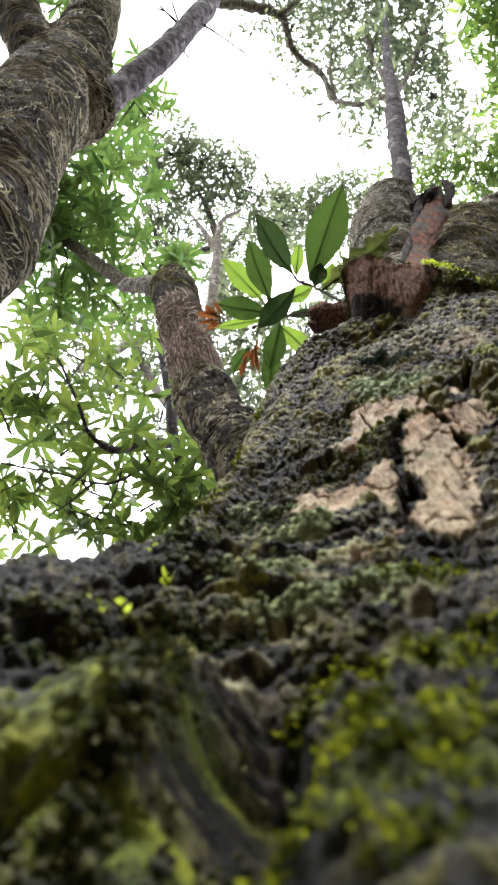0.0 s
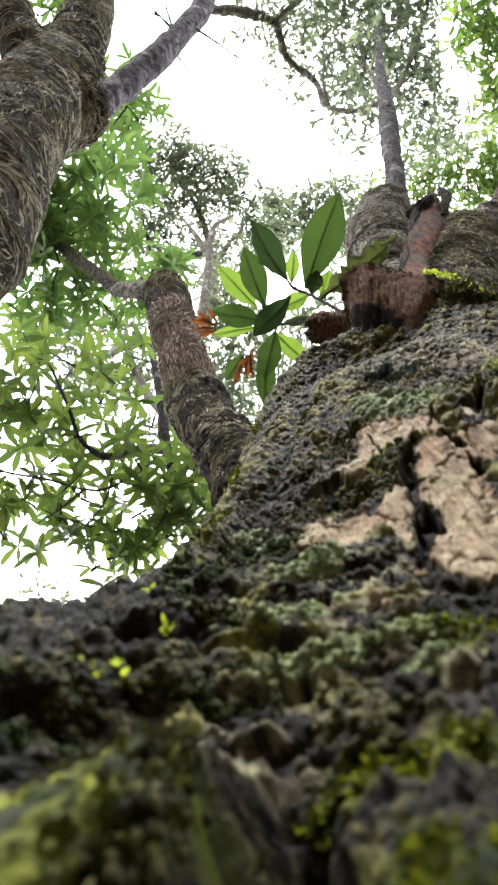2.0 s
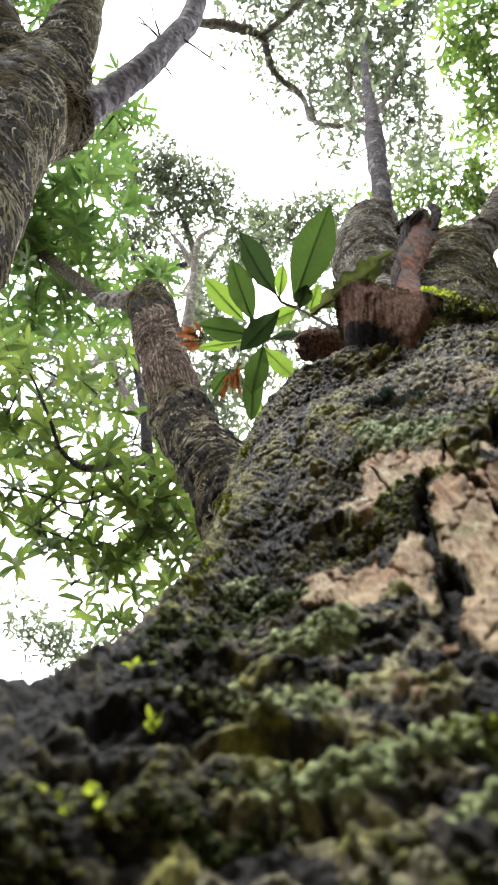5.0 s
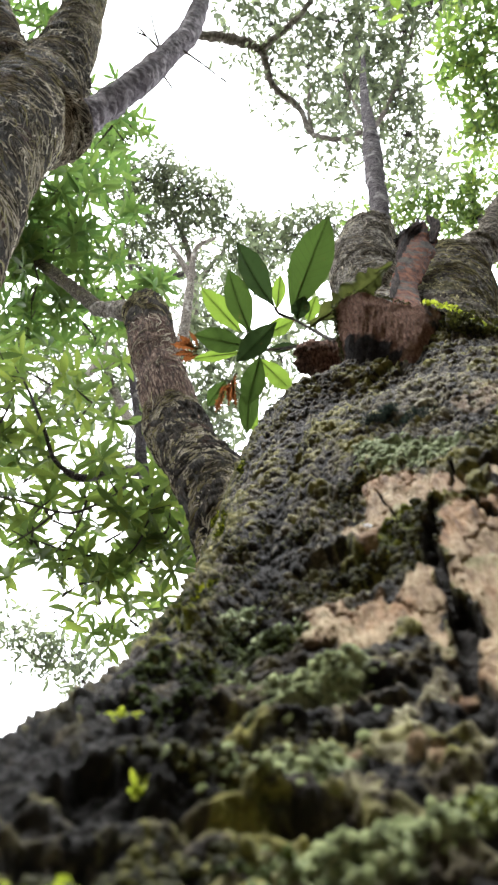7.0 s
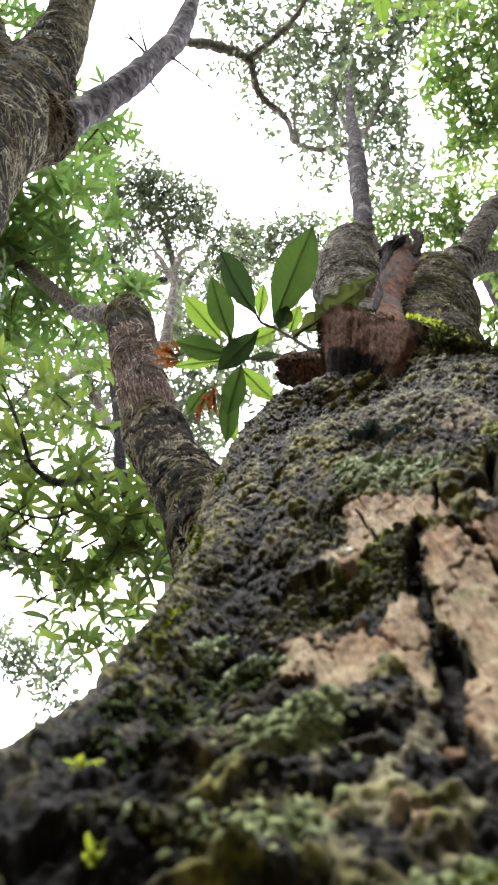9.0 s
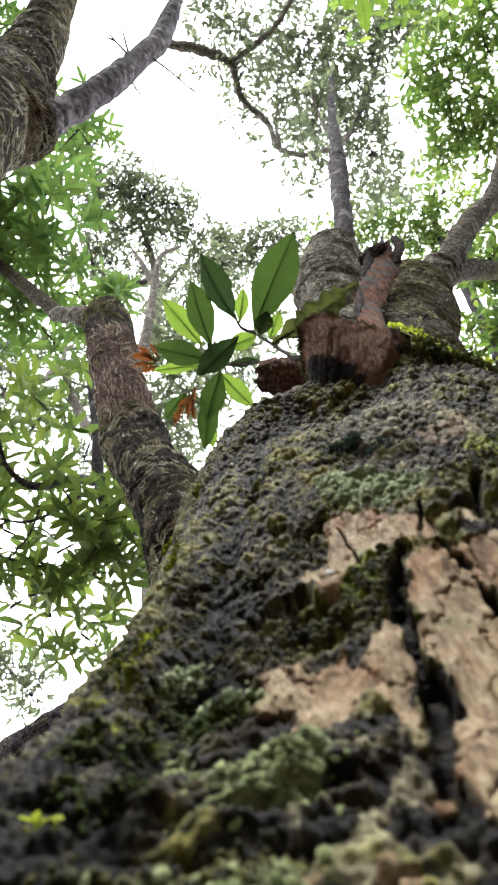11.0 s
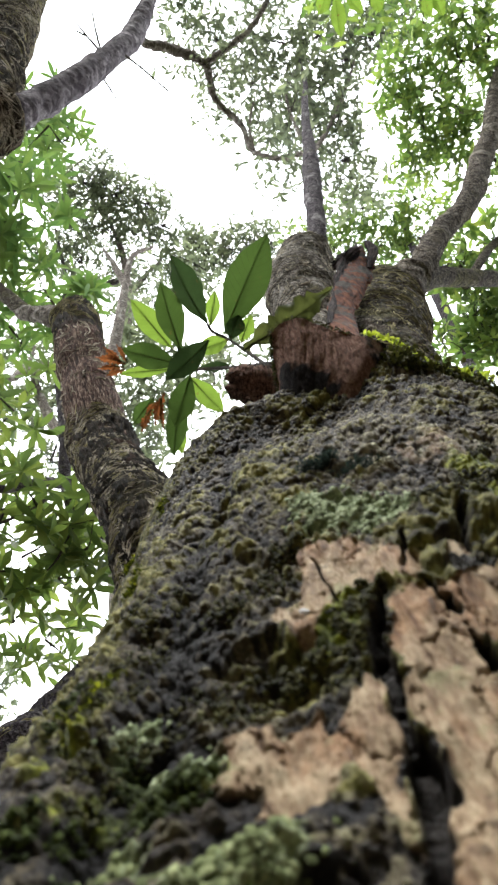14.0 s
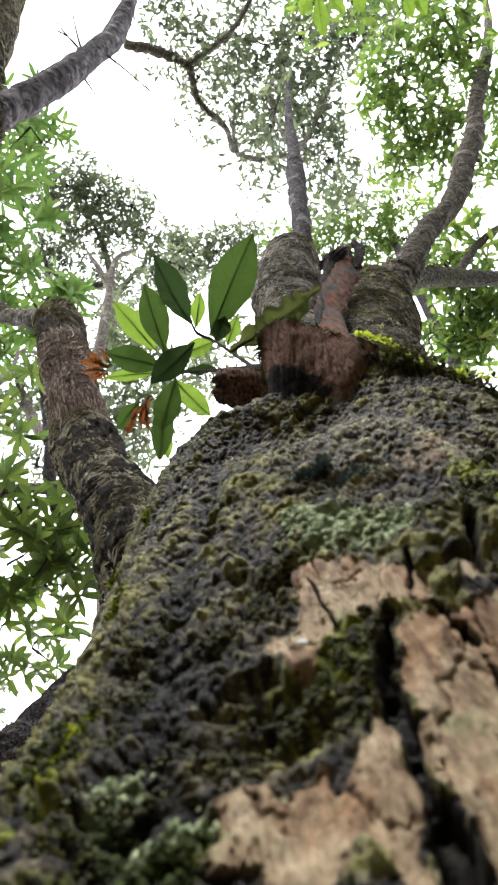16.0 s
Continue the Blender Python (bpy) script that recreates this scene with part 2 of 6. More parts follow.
TRUNK = trunk_material()
WOOD = wood_material("weathered_red_wood", (0.075, 0.040, 0.031), (0.16, 0.084, 0.059), (0.26, 0.16, 0.116), 300, 0.62)
TORN = wood_material("torn_orange_wood", (0.014, 0.005, 0.003), (0.085, 0.024, 0.009), (0.155, 0.054, 0.022), 70, 0.47)
DARKWOOD = wood_material("dark_rotten_wood", (0.016, 0.010, 0.008), (0.12, 0.066, 0.05), (0.27, 0.165, 0.125))
STRAND = leaf_material("moss_fibre", [(0.15, (0.018, 0.014, 0.010)), (0.36, (0.11, 0.092, 0.066)), (0.55, (0.33, 0.29, 0.215)), (0.92, (0.66, 0.60, 0.47))], [(0.1, (0.05, 0.042, 0.03)), (0.9, (0.30, 0.27, 0.2))], 0.85, through=0.2)
STRAND_OLIVE = leaf_material("olive_moss_fibre", [(0.15, (0.020, 0.016, 0.006)), (0.45, (0.10, 0.085, 0.035)), (0.7, (0.28, 0.245, 0.11)), (0.95, (0.54, 0.48, 0.26))], [(0.1, (0.05, 0.05, 0.02)), (0.9, (0.28, 0.29, 0.1))], 0.85, through=0.2)
FIBRE = limb_material("stringy_mossy_bark", (0.006, 0.005, 0.003), (0.018, 0.014, 0.010), (0.06, 0.048, 0.034), (0.045, 0.04, 0.018), 0.35, 12.0, 0.010, (0.06, 0.034, 0.025), 0.75)
STEMBARK = limb_material("reddish_stem_bark", (0.018, 0.009, 0.007), (0.085, 0.048, 0.035), (0.31, 0.235, 0.18), (0.15, 0.135, 0.06), 0.3, 9.0, 0.012, (0.045, 0.017, 0.011), 0.9, 120)
GREYBARK = limb_material("grey_limb_bark", (0.011, 0.009, 0.011), (0.048, 0.040, 0.045), (0.14, 0.125, 0.130), (0.10, 0.10, 0.045), 0.3, 0.5, 0.010, (0.27, 0.25, 0.25), 0.6, 45)
LICHENBARK = limb_material("lichen_grey_bark", (0.050, 0.042, 0.049), (0.10, 0.088, 0.097), (0.19, 0.172, 0.186), (0.10, 0.10, 0.05), 0.15, 1.2, 0.005, (0.36, 0.33, 0.35), 0.75, 16)
RINGBARK = limb_material("ringed_pale_bark", (0.018, 0.014, 0.011), (0.10, 0.088, 0.072), (0.38, 0.35, 0.30), (0.10, 0.095, 0.045), 0.3, 0.5, 0.014, (0.46, 0.43, 0.39), 0.6, 60)
MOTTLED = limb_material("mottled_mossy_bark", (0.010, 0.008, 0.005), (0.055, 0.046, 0.032), (0.20, 0.178, 0.135), (0.13, 0.12, 0.05), 0.5, 1.6, 0.014, (0.045, 0.03, 0.022), 0.6, 75)
PALEMOTTLE = limb_material("lichen_mottled_bark", (0.018, 0.014, 0.011), (0.075, 0.062, 0.048), (0.25, 0.22, 0.175), (0.12, 0.11, 0.05), 0.35, 0.7, 0.012, (0.30, 0.27, 0.225), 0.7, 50)
PALEBARK = limb_material("pale_limb_bark", (0.04, 0.034, 0.03), (0.15, 0.13, 0.112), (0.32, 0.29, 0.255), (0.12, 0.12, 0.05), 0.25, 0.4, 0.01, (0.42, 0.40, 0.37), 0.7, 36)
TWIG = limb_material("dark_twig_bark", (0.02, 0.018, 0.015), (0.06, 0.052, 0.042), (0.13, 0.115, 0.095), (0.08, 0.09, 0.03), 0.2)
CHARRED = limb_material("dark_splinter_bark", (0.008, 0.006, 0.006), (0.032, 0.022, 0.022), (0.085, 0.062, 0.058), (0.06, 0.05, 0.025), 0.2)
G1, G2, G3 = (0.045, 0.065, 0.022), (0.08, 0.11, 0.034), (0.15, 0.17, 0.055)
LEAF_NEAR = leaf_material("green_forest_leaf", [(0.1, G1), (0.5, G2), (0.9, G3)], [(0.1, (0.075, 0.14, 0.034)), (0.4, (0.145, 0.245, 0.05)), (0.65, (0.205, 0.31, 0.058)), (0.82, (0.27, 0.37, 0.066)), (0.95, (0.38, 0.41, 0.09))])
UNDER = [(0.1, (0.085, 0.135, 0.036)), (0.4, (0.125, 0.19, 0.040)), (0.65, (0.165, 0.23, 0.043)), (0.86, (0.215, 0.275, 0.048)), (0.96, (0.34, 0.36, 0.07))]
LEAF_UNDER = leaf_material("understory_leaf", [(0.1, G1), (0.5, G2), (0.9, G3)], UNDER)
LEAF_SINGLE = leaf_material("single_forest_leaf", [(0.1, G1), (0.5, G2), (0.9, G3)], UNDER, single=True)
LEAF_GREEN = leaf_material("broad_green_leaf", [(0.1, G1), (0.5, G2), (0.9, G3)], [(0.1, (0.075, 0.15, 0.038)), (0.45, (0.105, 0.185, 0.040)), (0.75, (0.125, 0.205, 0.042)), (0.95, (0.165, 0.245, 0.052))])
LEAF_FAR = leaf_material("olive_canopy_leaf", [(0.1, (0.045, 0.058, 0.036)), (0.5, (0.08, 0.095, 0.058)), (0.9, (0.13, 0.15, 0.092))], [(0.1, (0.075, 0.094, 0.055)), (0.55, (0.165, 0.20, 0.108)), (0.95, (0.32, 0.37, 0.19))])
# one leaf in three copies: shaded, plain and backlit, the light put into the colour
LEAF_SHADED = big_leaf_material("shaded_leathery_leaf", (0.026, 0.036, 0.016), (0.022, 0.040, 0.012))
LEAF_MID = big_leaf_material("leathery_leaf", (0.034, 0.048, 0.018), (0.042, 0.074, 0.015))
LEAF_LIT = big_leaf_material("backlit_leathery_leaf", (0.06, 0.095, 0.02), (0.17, 0.265, 0.036))
LEAF_FALLEN = leaf_material("fallen_leaf", [(0.1, (0.03, 0.018, 0.010)), (0.5, (0.09, 0.052, 0.026)), (0.9, (0.19, 0.12, 0.06))], [(0.1, (0.03, 0.015, 0.008)), (0.9, (0.10, 0.06, 0.02))], 0.7)
STRAP = big_leaf_material("spotted_strap_leaf", (0.045, 0.046, 0.018), (0.06, 0.07, 0.018))
LEAF_DEAD = leaf_material("withered_leaf", [(0.1, (0.09, 0.034, 0.013)), (0.9, (0.19, 0.075, 0.026))], [(0.1, (0.10, 0.03, 0.010)), (0.9, (0.24, 0.085, 0.024))], 0.6)
MOSS = leaf_material("yellow_green_moss", [(0.1, (0.010, 0.013, 0.002)), (0.5, (0.05, 0.064, 0.006)), (0.9, (0.25, 0.30, 0.024))], [(0.1, (0.012, 0.016, 0.002)), (0.5, (0.06, 0.07, 0.006)), (0.95, (0.30, 0.32, 0.02))], 0.6)
MOSS_DARK = leaf_material("olive_moss", [(0.1, (0.010, 0.011, 0.003)), (0.5, (0.034, 0.034, 0.008)), (0.9, (0.125, 0.118, 0.028))], [(0.1, (0.012, 0.014, 0.004)), (0.9, (0.07, 0.08, 0.015))], 0.7, through=0.25)
MOSS_BLUE = leaf_material("dark_blue_green_moss", [(0.1, (0.008, 0.012, 0.010)), (0.9, (0.04, 0.055, 0.045))], [(0.1, (0.01, 0.015, 0.012)), (0.9, (0.03, 0.045, 0.035))], 0.8)
MOSS_GREEN = leaf_material("soft_green_moss", [(0.1, (0.014, 0.021, 0.005)), (0.5, (0.044, 0.062, 0.014)), (0.9, (0.125, 0.165, 0.036))], [(0.1, (0.02, 0.028, 0.010)), (0.9, (0.10, 0.13, 0.035))], 0.7)
LICHEN_LOW = leaf_material("yellowish_lichen", [(0.1, (0.055, 0.066, 0.026)), (0.5, (0.15, 0.18, 0.075)), (0.9, (0.36, 0.40, 0.20))], [(0.1, (0.06, 0.08, 0.02)), (0.9, (0.2, 0.22, 0.08))], 0.85, through=0.2)
MOSS_LIME = leaf_material("lime_moss", [(0.1, (0.20, 0.24, 0.02)), (0.9, (0.42, 0.46, 0.04))], [(0.1, (0.25, 0.32, 0.03)), (0.9, (0.5, 0.58, 0.06))], 0.6)
LICHEN = leaf_material("pale_green_lichen", [(0.1, (0.06, 0.075, 0.032)), (0.5, (0.20, 0.245, 0.125)), (0.9, (0.46, 0.52, 0.32))], [(0.1, (0.06, 0.08, 0.03)), (0.9, (0.2, 0.24, 0.12))], 0.85, through=0.2)
LITTER = ground_material()
MIDRIB = limb_material("leaf_midrib", (0.05, 0.06, 0.02), (0.09, 0.10, 0.035), (0.14, 0.15, 0.06), (0.08, 0.09, 0.03), 0.2)
WATER, _, _, _shine = node_material("clear_water")
_shine.inputs["Base Color"].default_value = (0.9, 0.92, 0.95, 1)
_shine.inputs["Roughness"].default_value = 0.03
_shine.inputs["Transmission Weight"].default_value = 0.5
_shine.inputs["IOR"].default_value = 1.33


# ---- building helpers ----
def mesh_of(name, verts, faces, material, shade=True, uv=None, floats=None):
    me = bpy.data.meshes.new(name)
    verts = np.asarray(verts, dtype=np.float32)
    faces = np.asarray(faces, dtype=np.int32)
    k = faces.shape[1]
    me.vertices.add(len(verts))
    me.vertices.foreach_set("co", verts.ravel())
    me.loops.add(faces.size)
    me.loops.foreach_set("vertex_index", faces.ravel())
    me.polygons.add(len(faces))
    me.polygons.foreach_set("loop_start", np.arange(len(faces), dtype=np.int32) * k)
    me.polygons.foreach_set("loop_total", np.full(len(faces), k, dtype=np.int32))
    me.polygons.foreach_set("use_smooth", np.full(len(faces), shade, dtype=bool))
    if uv is not None:
        lay = me.uv_layers.new(name="UVMap")
        lay.data.foreach_set("uv", np.asarray(uv, dtype=np.float32)[faces.ravel()].ravel())
    for key, values in (floats or {}).items():
        me.attributes.new(key, "FLOAT", "POINT").data.foreach_set("value", np.asarray(values, dtype=np.float32))
    me.update(calc_edges=True)
    me.validate()
    me.materials.append(material)
    return me


def part(name, me, parent, label=""):
    ob = new(name, me)
    ob.parent = parent
    if label:
        ob["label"] = label
    return ob


def thing(name, at, label, category, group="", kind=""):
    ob = new(name)
    ob.location = at
    ob.empty_display_size = 0.1
    return tagged(ob, label, category, group, kind)


def glide(points, radii, step):
    """Points and radii along a Catmull-Rom curve, about step metres apart."""
    p = np.array([points[0]] + list(points) + [points[-1]], float)
    p[0], p[-1] = 2 * p[1] - p[2], 2 * p[-2] - p[-3]
    out, rad = [], []
    for k in range(len(points) - 1):
        a, b, c, d = p[k : k + 4]
        m = max(2, int(np.linalg.norm(c - b) / step))
        for u in np.arange(m) / m:
            out.append(0.5 * (2 * b + (c - a) * u + (2 * a - 5 * b + 4 * c - d) * u**2 + (3 * b - 3 * c + d - a) * u**3))
            rad.append(radii[k] + (radii[k + 1] - radii[k]) * (u * u * (3 - 2 * u)))
    out.append(p[-2])
    rad.append(radii[-1])
    return np.array(out), np.array(rad)


def limb(name, points, radii, material, parent, label="", step=0.03, sides=24, rough=0.1, grain=1.0, salt=0, cap=True, flat=1.0, jag=0.0, width_way=(0.31, 0.83, 0.2), fine=0.45, ringed=0.0):
    """A limb as a swept, lumpy tube, closed at its end; points in the world."""
    base = np.array(parent.location if parent else (0, 0, 0))
    line, rad = glide(points, radii, step)
    way = np.gradient(line, axis=0)
    way /= np.linalg.norm(way, axis=1)[:, None]
    side = np.cross(way[0], width_way)
    side /= np.linalg.norm(side)
    along = np.r_[0, np.cumsum(np.linalg.norm(np.diff(line, axis=0), axis=1))]
    rings, uvs = [], []
    ang = np.arange(sides + 1) / sides * 2 * np.pi
    for k in range(len(line)):
        side = side - way[k] * (side @ way[k])
        side /= np.linalg.norm(side)
        other = np.cross(way[k], side)
        r = rad[k]
        ring = line[k] + r * (np.cos(ang)[:, None] * side + flat * np.sin(ang)[:, None] * other)
        if jag:
            torn = fractal(np.stack([np.cos(ang) * 3.1, np.sin(ang) * 3.1, np.full(sides + 1, salt * 1.7)], 1), 4, 77)
            ring = ring + (smooth(k / (len(line) - 1.0), 0.45, 1.0) * jag * torn)[:, None] * way[k]
        rings.append(ring)
        uvs.append(np.stack([ang * max(rad.mean(), 0.01), np.full(sides + 1, along[k])], 1))
    v = np.concatenate(rings)
    centre = np.repeat(line, sides + 1, 0)
    rr = np.repeat(rad, sides + 1)
    out = (v - centre) / rr[:, None]
    seam = v.copy()
    big = fractal(seam / (rr[:, None] * 1.4 + 0.02), 3, 11 + salt)
    turn = np.tile(ang, len(line)) + 0.9 * fractal(seam * 4.0, 2, 51 + salt)
    run = np.repeat(along, sides + 1)
    lay = np.stack([np.cos(turn) * rr, np.sin(turn) * rr, run * 0.16 + 0.02 * big], 1)
    tiny = 0.6 * (1 - 2 * np.abs(fractal(lay * 60.0 * grain, 3, 31 + salt))) + 0.45 * fractal(seam * 70.0 * grain, 3, 35 + salt)
    v = v + out * (rr * rough * (0.7 * big + fine * tiny))[:, None]
    if ringed:
        band = np.stack([run / (2.2 * rr.mean()) + 0.25 * big, 0.3 * np.cos(turn), 0.3 * np.sin(turn)], 1)
        v = v + out * (rr * ringed * (np.clip(1 - 2.2 * np.abs(value_noise(band * 2.0, 83 + salt)), 0, 1) ** 2 + 0.5 * value_noise(band * 0.7, 87 + salt)))[:, None]
    n = len(line)
    k, j = np.meshgrid(np.arange(n - 1), np.arange(sides), indexing="ij")
    a = (k * (sides + 1) + j).ravel()
    faces = np.stack([a, a + 1, a + sides + 2, a + sides + 1], 1)
    if cap:
        ends = []
        for row, c in ((0, line[0]), (n - 1, line[-1])):
            ends.append(c + (fractal(np.array([c * 9.0]), 2, 3)[0] * 0.1) * rad[row] * way[row] - (way[row] * 0.8 * rad[row] if jag and row else 0))
        v = np.concatenate([v, np.array(ends)])
        for e, row in ((0, 0), (1, n - 1)):
            j = np.arange(sides)
            i = row * (sides + 1) + j
            faces = np.concatenate([faces, np.stack([i, i + 1, np.full(sides, len(v) - 2 + e), np.full(sides, len(v) - 2 + e)], 1)])
        uvs.append(np.zeros((2, 2)))
    tri = np.concatenate([faces[:, [0, 1, 2]], faces[faces[:, 2] != faces[:, 3]][:, [0, 2, 3]]])
    me = mesh_of(name, v - base, tri, material, True, np.concatenate(uvs))
    return part(name, me, parent, label)


def leaf_mesh(name, roots, ways, ups, lengths, widths, material, base=(0, 0, 0), bend=0.25, cup=0.18, stations=5, skew=1.0):
    """Many leaves in one mesh: each a pointed, folded, drooping blade with two halves."""
    roots, ways, ups = (np.asarray(a, float) for a in (roots, ways, ups))
    ways = ways / np.linalg.norm(ways, axis=1)[:, None]
    across = np.cross(ways, ups)
    across /= np.linalg.norm(across, axis=1)[:, None] + 1e-9
    nor = np.cross(across, ways)
    n, verts = len(roots), []
    L, W = np.asarray(lengths)[:, None], np.asarray(widths)[:, None]
    for s in range(stations):
        u = s / (stations - 1)
        half = (math.sin(math.pi * min(1, 0.06 + 0.94 * u) ** skew)) ** 0.75 * 0.5 if s < stations - 1 else 0.0
        mid = roots + ways * L * u - nor * L * bend * u * u
        for sg in (-1, 0, 1):
            verts.append(mid + sg * across * W * half + nor * W * half * cup * abs(sg) * 2)
    v = np.stack(verts, 1).reshape(-1, 3)
    per = stations * 3
    quads = []
    for s in range(stations - 1):
        for c in (0, 1):
            quads.append([s * 3 + c, s * 3 + c + 1, s * 3 + c + 4, s * 3 + c + 3])
    f = (np.arange(n)[:, None, None] * per + np.array(quads)[None]).reshape(-1, 4)
    return mesh_of(name, v - np.asarray(base), f, material)


RNG = np.random.default_rng(7)


def unit(n):
    d = RNG.normal(size=(n, 3))
    return d / np.linalg.norm(d, axis=1)[:, None]


def crown(parent, clumps, material, leaf=0.17, slim=0.24, rosettes=26, whorl=7, name="crown", hollow=0.55, loose=0.25, singles=None, star=False):
    """A crown of leaves in whorls at twig ends. clumps: x, y, z, radius, share of the usual number of whorls."""
    base = np.array(parent.location)
    R, Wd, U, Ls = [], [], [], []
    ends, knots = [], []
    for x, y, z, rad, share in clumps:
        m = max(2, int(rosettes * share))
        c = np.array([x, y, z]) + unit(m) * (rad * (hollow + (1 - hollow) * RNG.random(m)) ** 0.7)[:, None] * np.array([1, 1, 0.8])
        c += RNG.normal(size=c.shape) * rad * 0.15
        w = c[: max(3, m // 3)]
        ends.append(w)
        knots.append(np.array([x, y, z]) + (w - np.array([x, y, z])) * 0.45 + RNG.normal(size=w.shape) * rad * 0.2)
        ends.append(knots[-1])
        knots.append(np.tile([[x, y, z - 0.2 * rad]], (len(w), 1)))
        for q in c:
            k = max(2, int(whorl * (0.6 + 0.7 * RNG.random())))
            axis = unit(1)[0] * (0.55 if star else 0.9) + np.array([0, 0, 0.75])
            axis /= np.linalg.norm(axis)
            a = np.cross(axis, unit(1)[0])
            a /= np.linalg.norm(a)
            b = np.cross(axis, a)
            turn = (np.arange(k) * 2 * np.pi / k + RNG.normal(size=k) * 0.14 if star else np.arange(k) * 2.4) + RNG.random() * 6
            lift = 0.05 + 0.4 * RNG.random(k) if star else -0.2 + 0.9 * RNG.random(k)
            d = (np.cos(turn)[:, None] * a + np.sin(turn)[:, None] * b) + axis * lift[:, None] + RNG.normal(size=(k, 3)) * loose
            R.append(q + axis * (RNG.normal(size=k) * loose * leaf)[:, None])
            Wd.append(d)
            U.append(np.tile(axis, (k, 1)) + RNG.normal(size=(k, 3)) * 0.3)
            Ls.append(leaf * (0.65 + 0.6 * RNG.random(k)))
    R, Wd, U, Ls = np.concatenate(R), np.concatenate(Wd), np.concatenate(U), np.concatenate(Ls)
    a, b = np.concatenate(knots), np.concatenate(ends)
    thick = np.where(np.arange(len(a)) % 3 == 0, 0.010, 0.005)[:, None] * leaf / 0.14
    up = np.cross(b - a, np.array([0.3, 0.5, 0.8]))
    up /= np.linalg.norm(up, axis=1)[:, None]
    oth = np.cross(b - a, up)
    oth /= np.linalg.norm(oth, axis=1)[:, None]
    ring = [a + up * thick, a - 0.5 * up * thick + 0.87 * oth * thick, a - 0.5 * up * thick - 0.87 * oth * thick, b + 0.4 * up * thick, b + 0.4 * thick * (-0.5 * up + 0.87 * oth), b + 0.4 * thick * (-0.5 * up - 0.87 * oth)]
    v = np.stack(ring, 1).reshape(-1, 3)
    f = (np.arange(len(a))[:, None, None] * 6 + np.array([[0, 1, 4, 3], [1, 2, 5, 4], [2, 0, 3, 5]])[None]).reshape(-1, 4)
    tagged(part("twig_work", mesh_of("twig_work", v - base, f, TWIG), parent), kind="stuff")
    joined = np.ones(len(R), bool)
    if singles:
        # the lowest leaves hang free, each a part of its own
        one = leaf_mesh("leaf", [(0, 0, 0)], [(1, 0, 0)], [(0, 0, 1)], [1.0], [slim], singles, stations=5, skew=1.3 if star else 1.0)
        for k in np.argsort(np.linalg.norm(R - np.array([0, 0, 1.0]), axis=1))[:280]:
            joined[k] = False
            way = Vector(Wd[k]).normalized()
            across = way.cross(Vector(U[k])).normalized()
            nor = across.cross(way)
            ob = part("leaf", one, parent)
            turn = Matrix((way, -across, nor)).transposed().to_4x4()
            ob.matrix_basis = Matrix.Translation(Vector(R[k] - base)) @ turn @ Matrix.Scale(float(Ls[k]), 4)
    return part(name, leaf_mesh(name, R[joined], Wd[joined], U[joined], Ls[joined], Ls[joined] * slim, material, base, stations=5 if star else 4, skew=1.3 if star else 1.0), parent)


def strands(parent, points, radii, count, length, material, label, spread=1.0, salt=0, rough=0.1, span=(0.0, 1.0), thin=0.0016, swell=0.0):
    """Long thin fibres of moss and rootlets that swirl over a limb's surface."""
    base = np.array(parent.location)
    line, rad = glide(points, radii, 0.01)
    way = np.gradient(line, axis=0)
    way /= np.linalg.norm(way, axis=1)[:, None]
    sides = [np.cross(way[0], (0.31, 0.83, 0.2))]
    for w in way:
        d = sides[-1] - w * (sides[-1] @ w)
        sides.append(d / np.linalg.norm(d))
    side = np.array(sides[1:])
    other = np.cross(way, side)
    n = len(line)
    k = n * (span[0] + (span[1] - span[0]) * RNG.random(count))
    a = RNG.random(count) * 2 * np.pi
    L = length * (0.4 + 1.1 * RNG.random(count))
    turn0 = RNG.normal(size=count) * 0.28
    phase = RNG.random(count) * 6.3
    stations, rows = 5, []
    for s in range(stations):
        i = np.clip(k, 0, n - 1).astype(int)
        r = rad[i][:, None]
        out = np.cos(a)[:, None] * side[i] + np.sin(a)[:, None] * other[i]
        p = line[i] + (k - i)[:, None] * 0.0 + out * r
        big = fractal(p / (r * 1.4 + 0.02), 3, 11 + salt)
        lift = 0.0015 + 0.004 * np.sin(phase + 1.3 * s) ** 2 * RNG.random(count)
        p = p + way[i] * ((k - np.floor(k)) * 0.01)[:, None] + out * (rad[i] * rough * 0.7 * big + lift + swell)[:, None]
        phi = turn0 + spread * 2.0 * fractal(p * 5.0, 2, 61 + salt) + 0.5 * np.sin(phase * 2 + s * 1.1)
        run = way[i] * np.cos(phi)[:, None] + np.cross(way[i], out) * np.sin(phi)[:, None]
        cross = np.cross(run, out)
        w = (thin * (0.6 + 0.8 * (phase / 6.3)) * (0.2 + 0.8 * math.sin(math.pi * (s + 0.4) / (stations - 0.2))))[:, None]
        rows += [p - cross * w - out * w * 0.8, p + out * w, p + cross * w - out * w * 0.8]
        k = k + np.cos(phi) * L / stations / 0.01
        a = a + np.sin(phi) * L / stations / rad[i]
    v = np.stack(rows, 1).reshape(-1, 3)
    quads = [[s * 3 + c, s * 3 + c + 1, s * 3 + c + 4, s * 3 + c + 3] for s in range(stations - 1) for c in (0, 1)]
    f = (np.arange(count)[:, None, None] * stations * 3 + np.array(quads)[None]).reshape(-1, 4)
    return tagged(part("moss_mat", mesh_of("moss_mat", v - base, f, material), parent), label, kind="stuff")


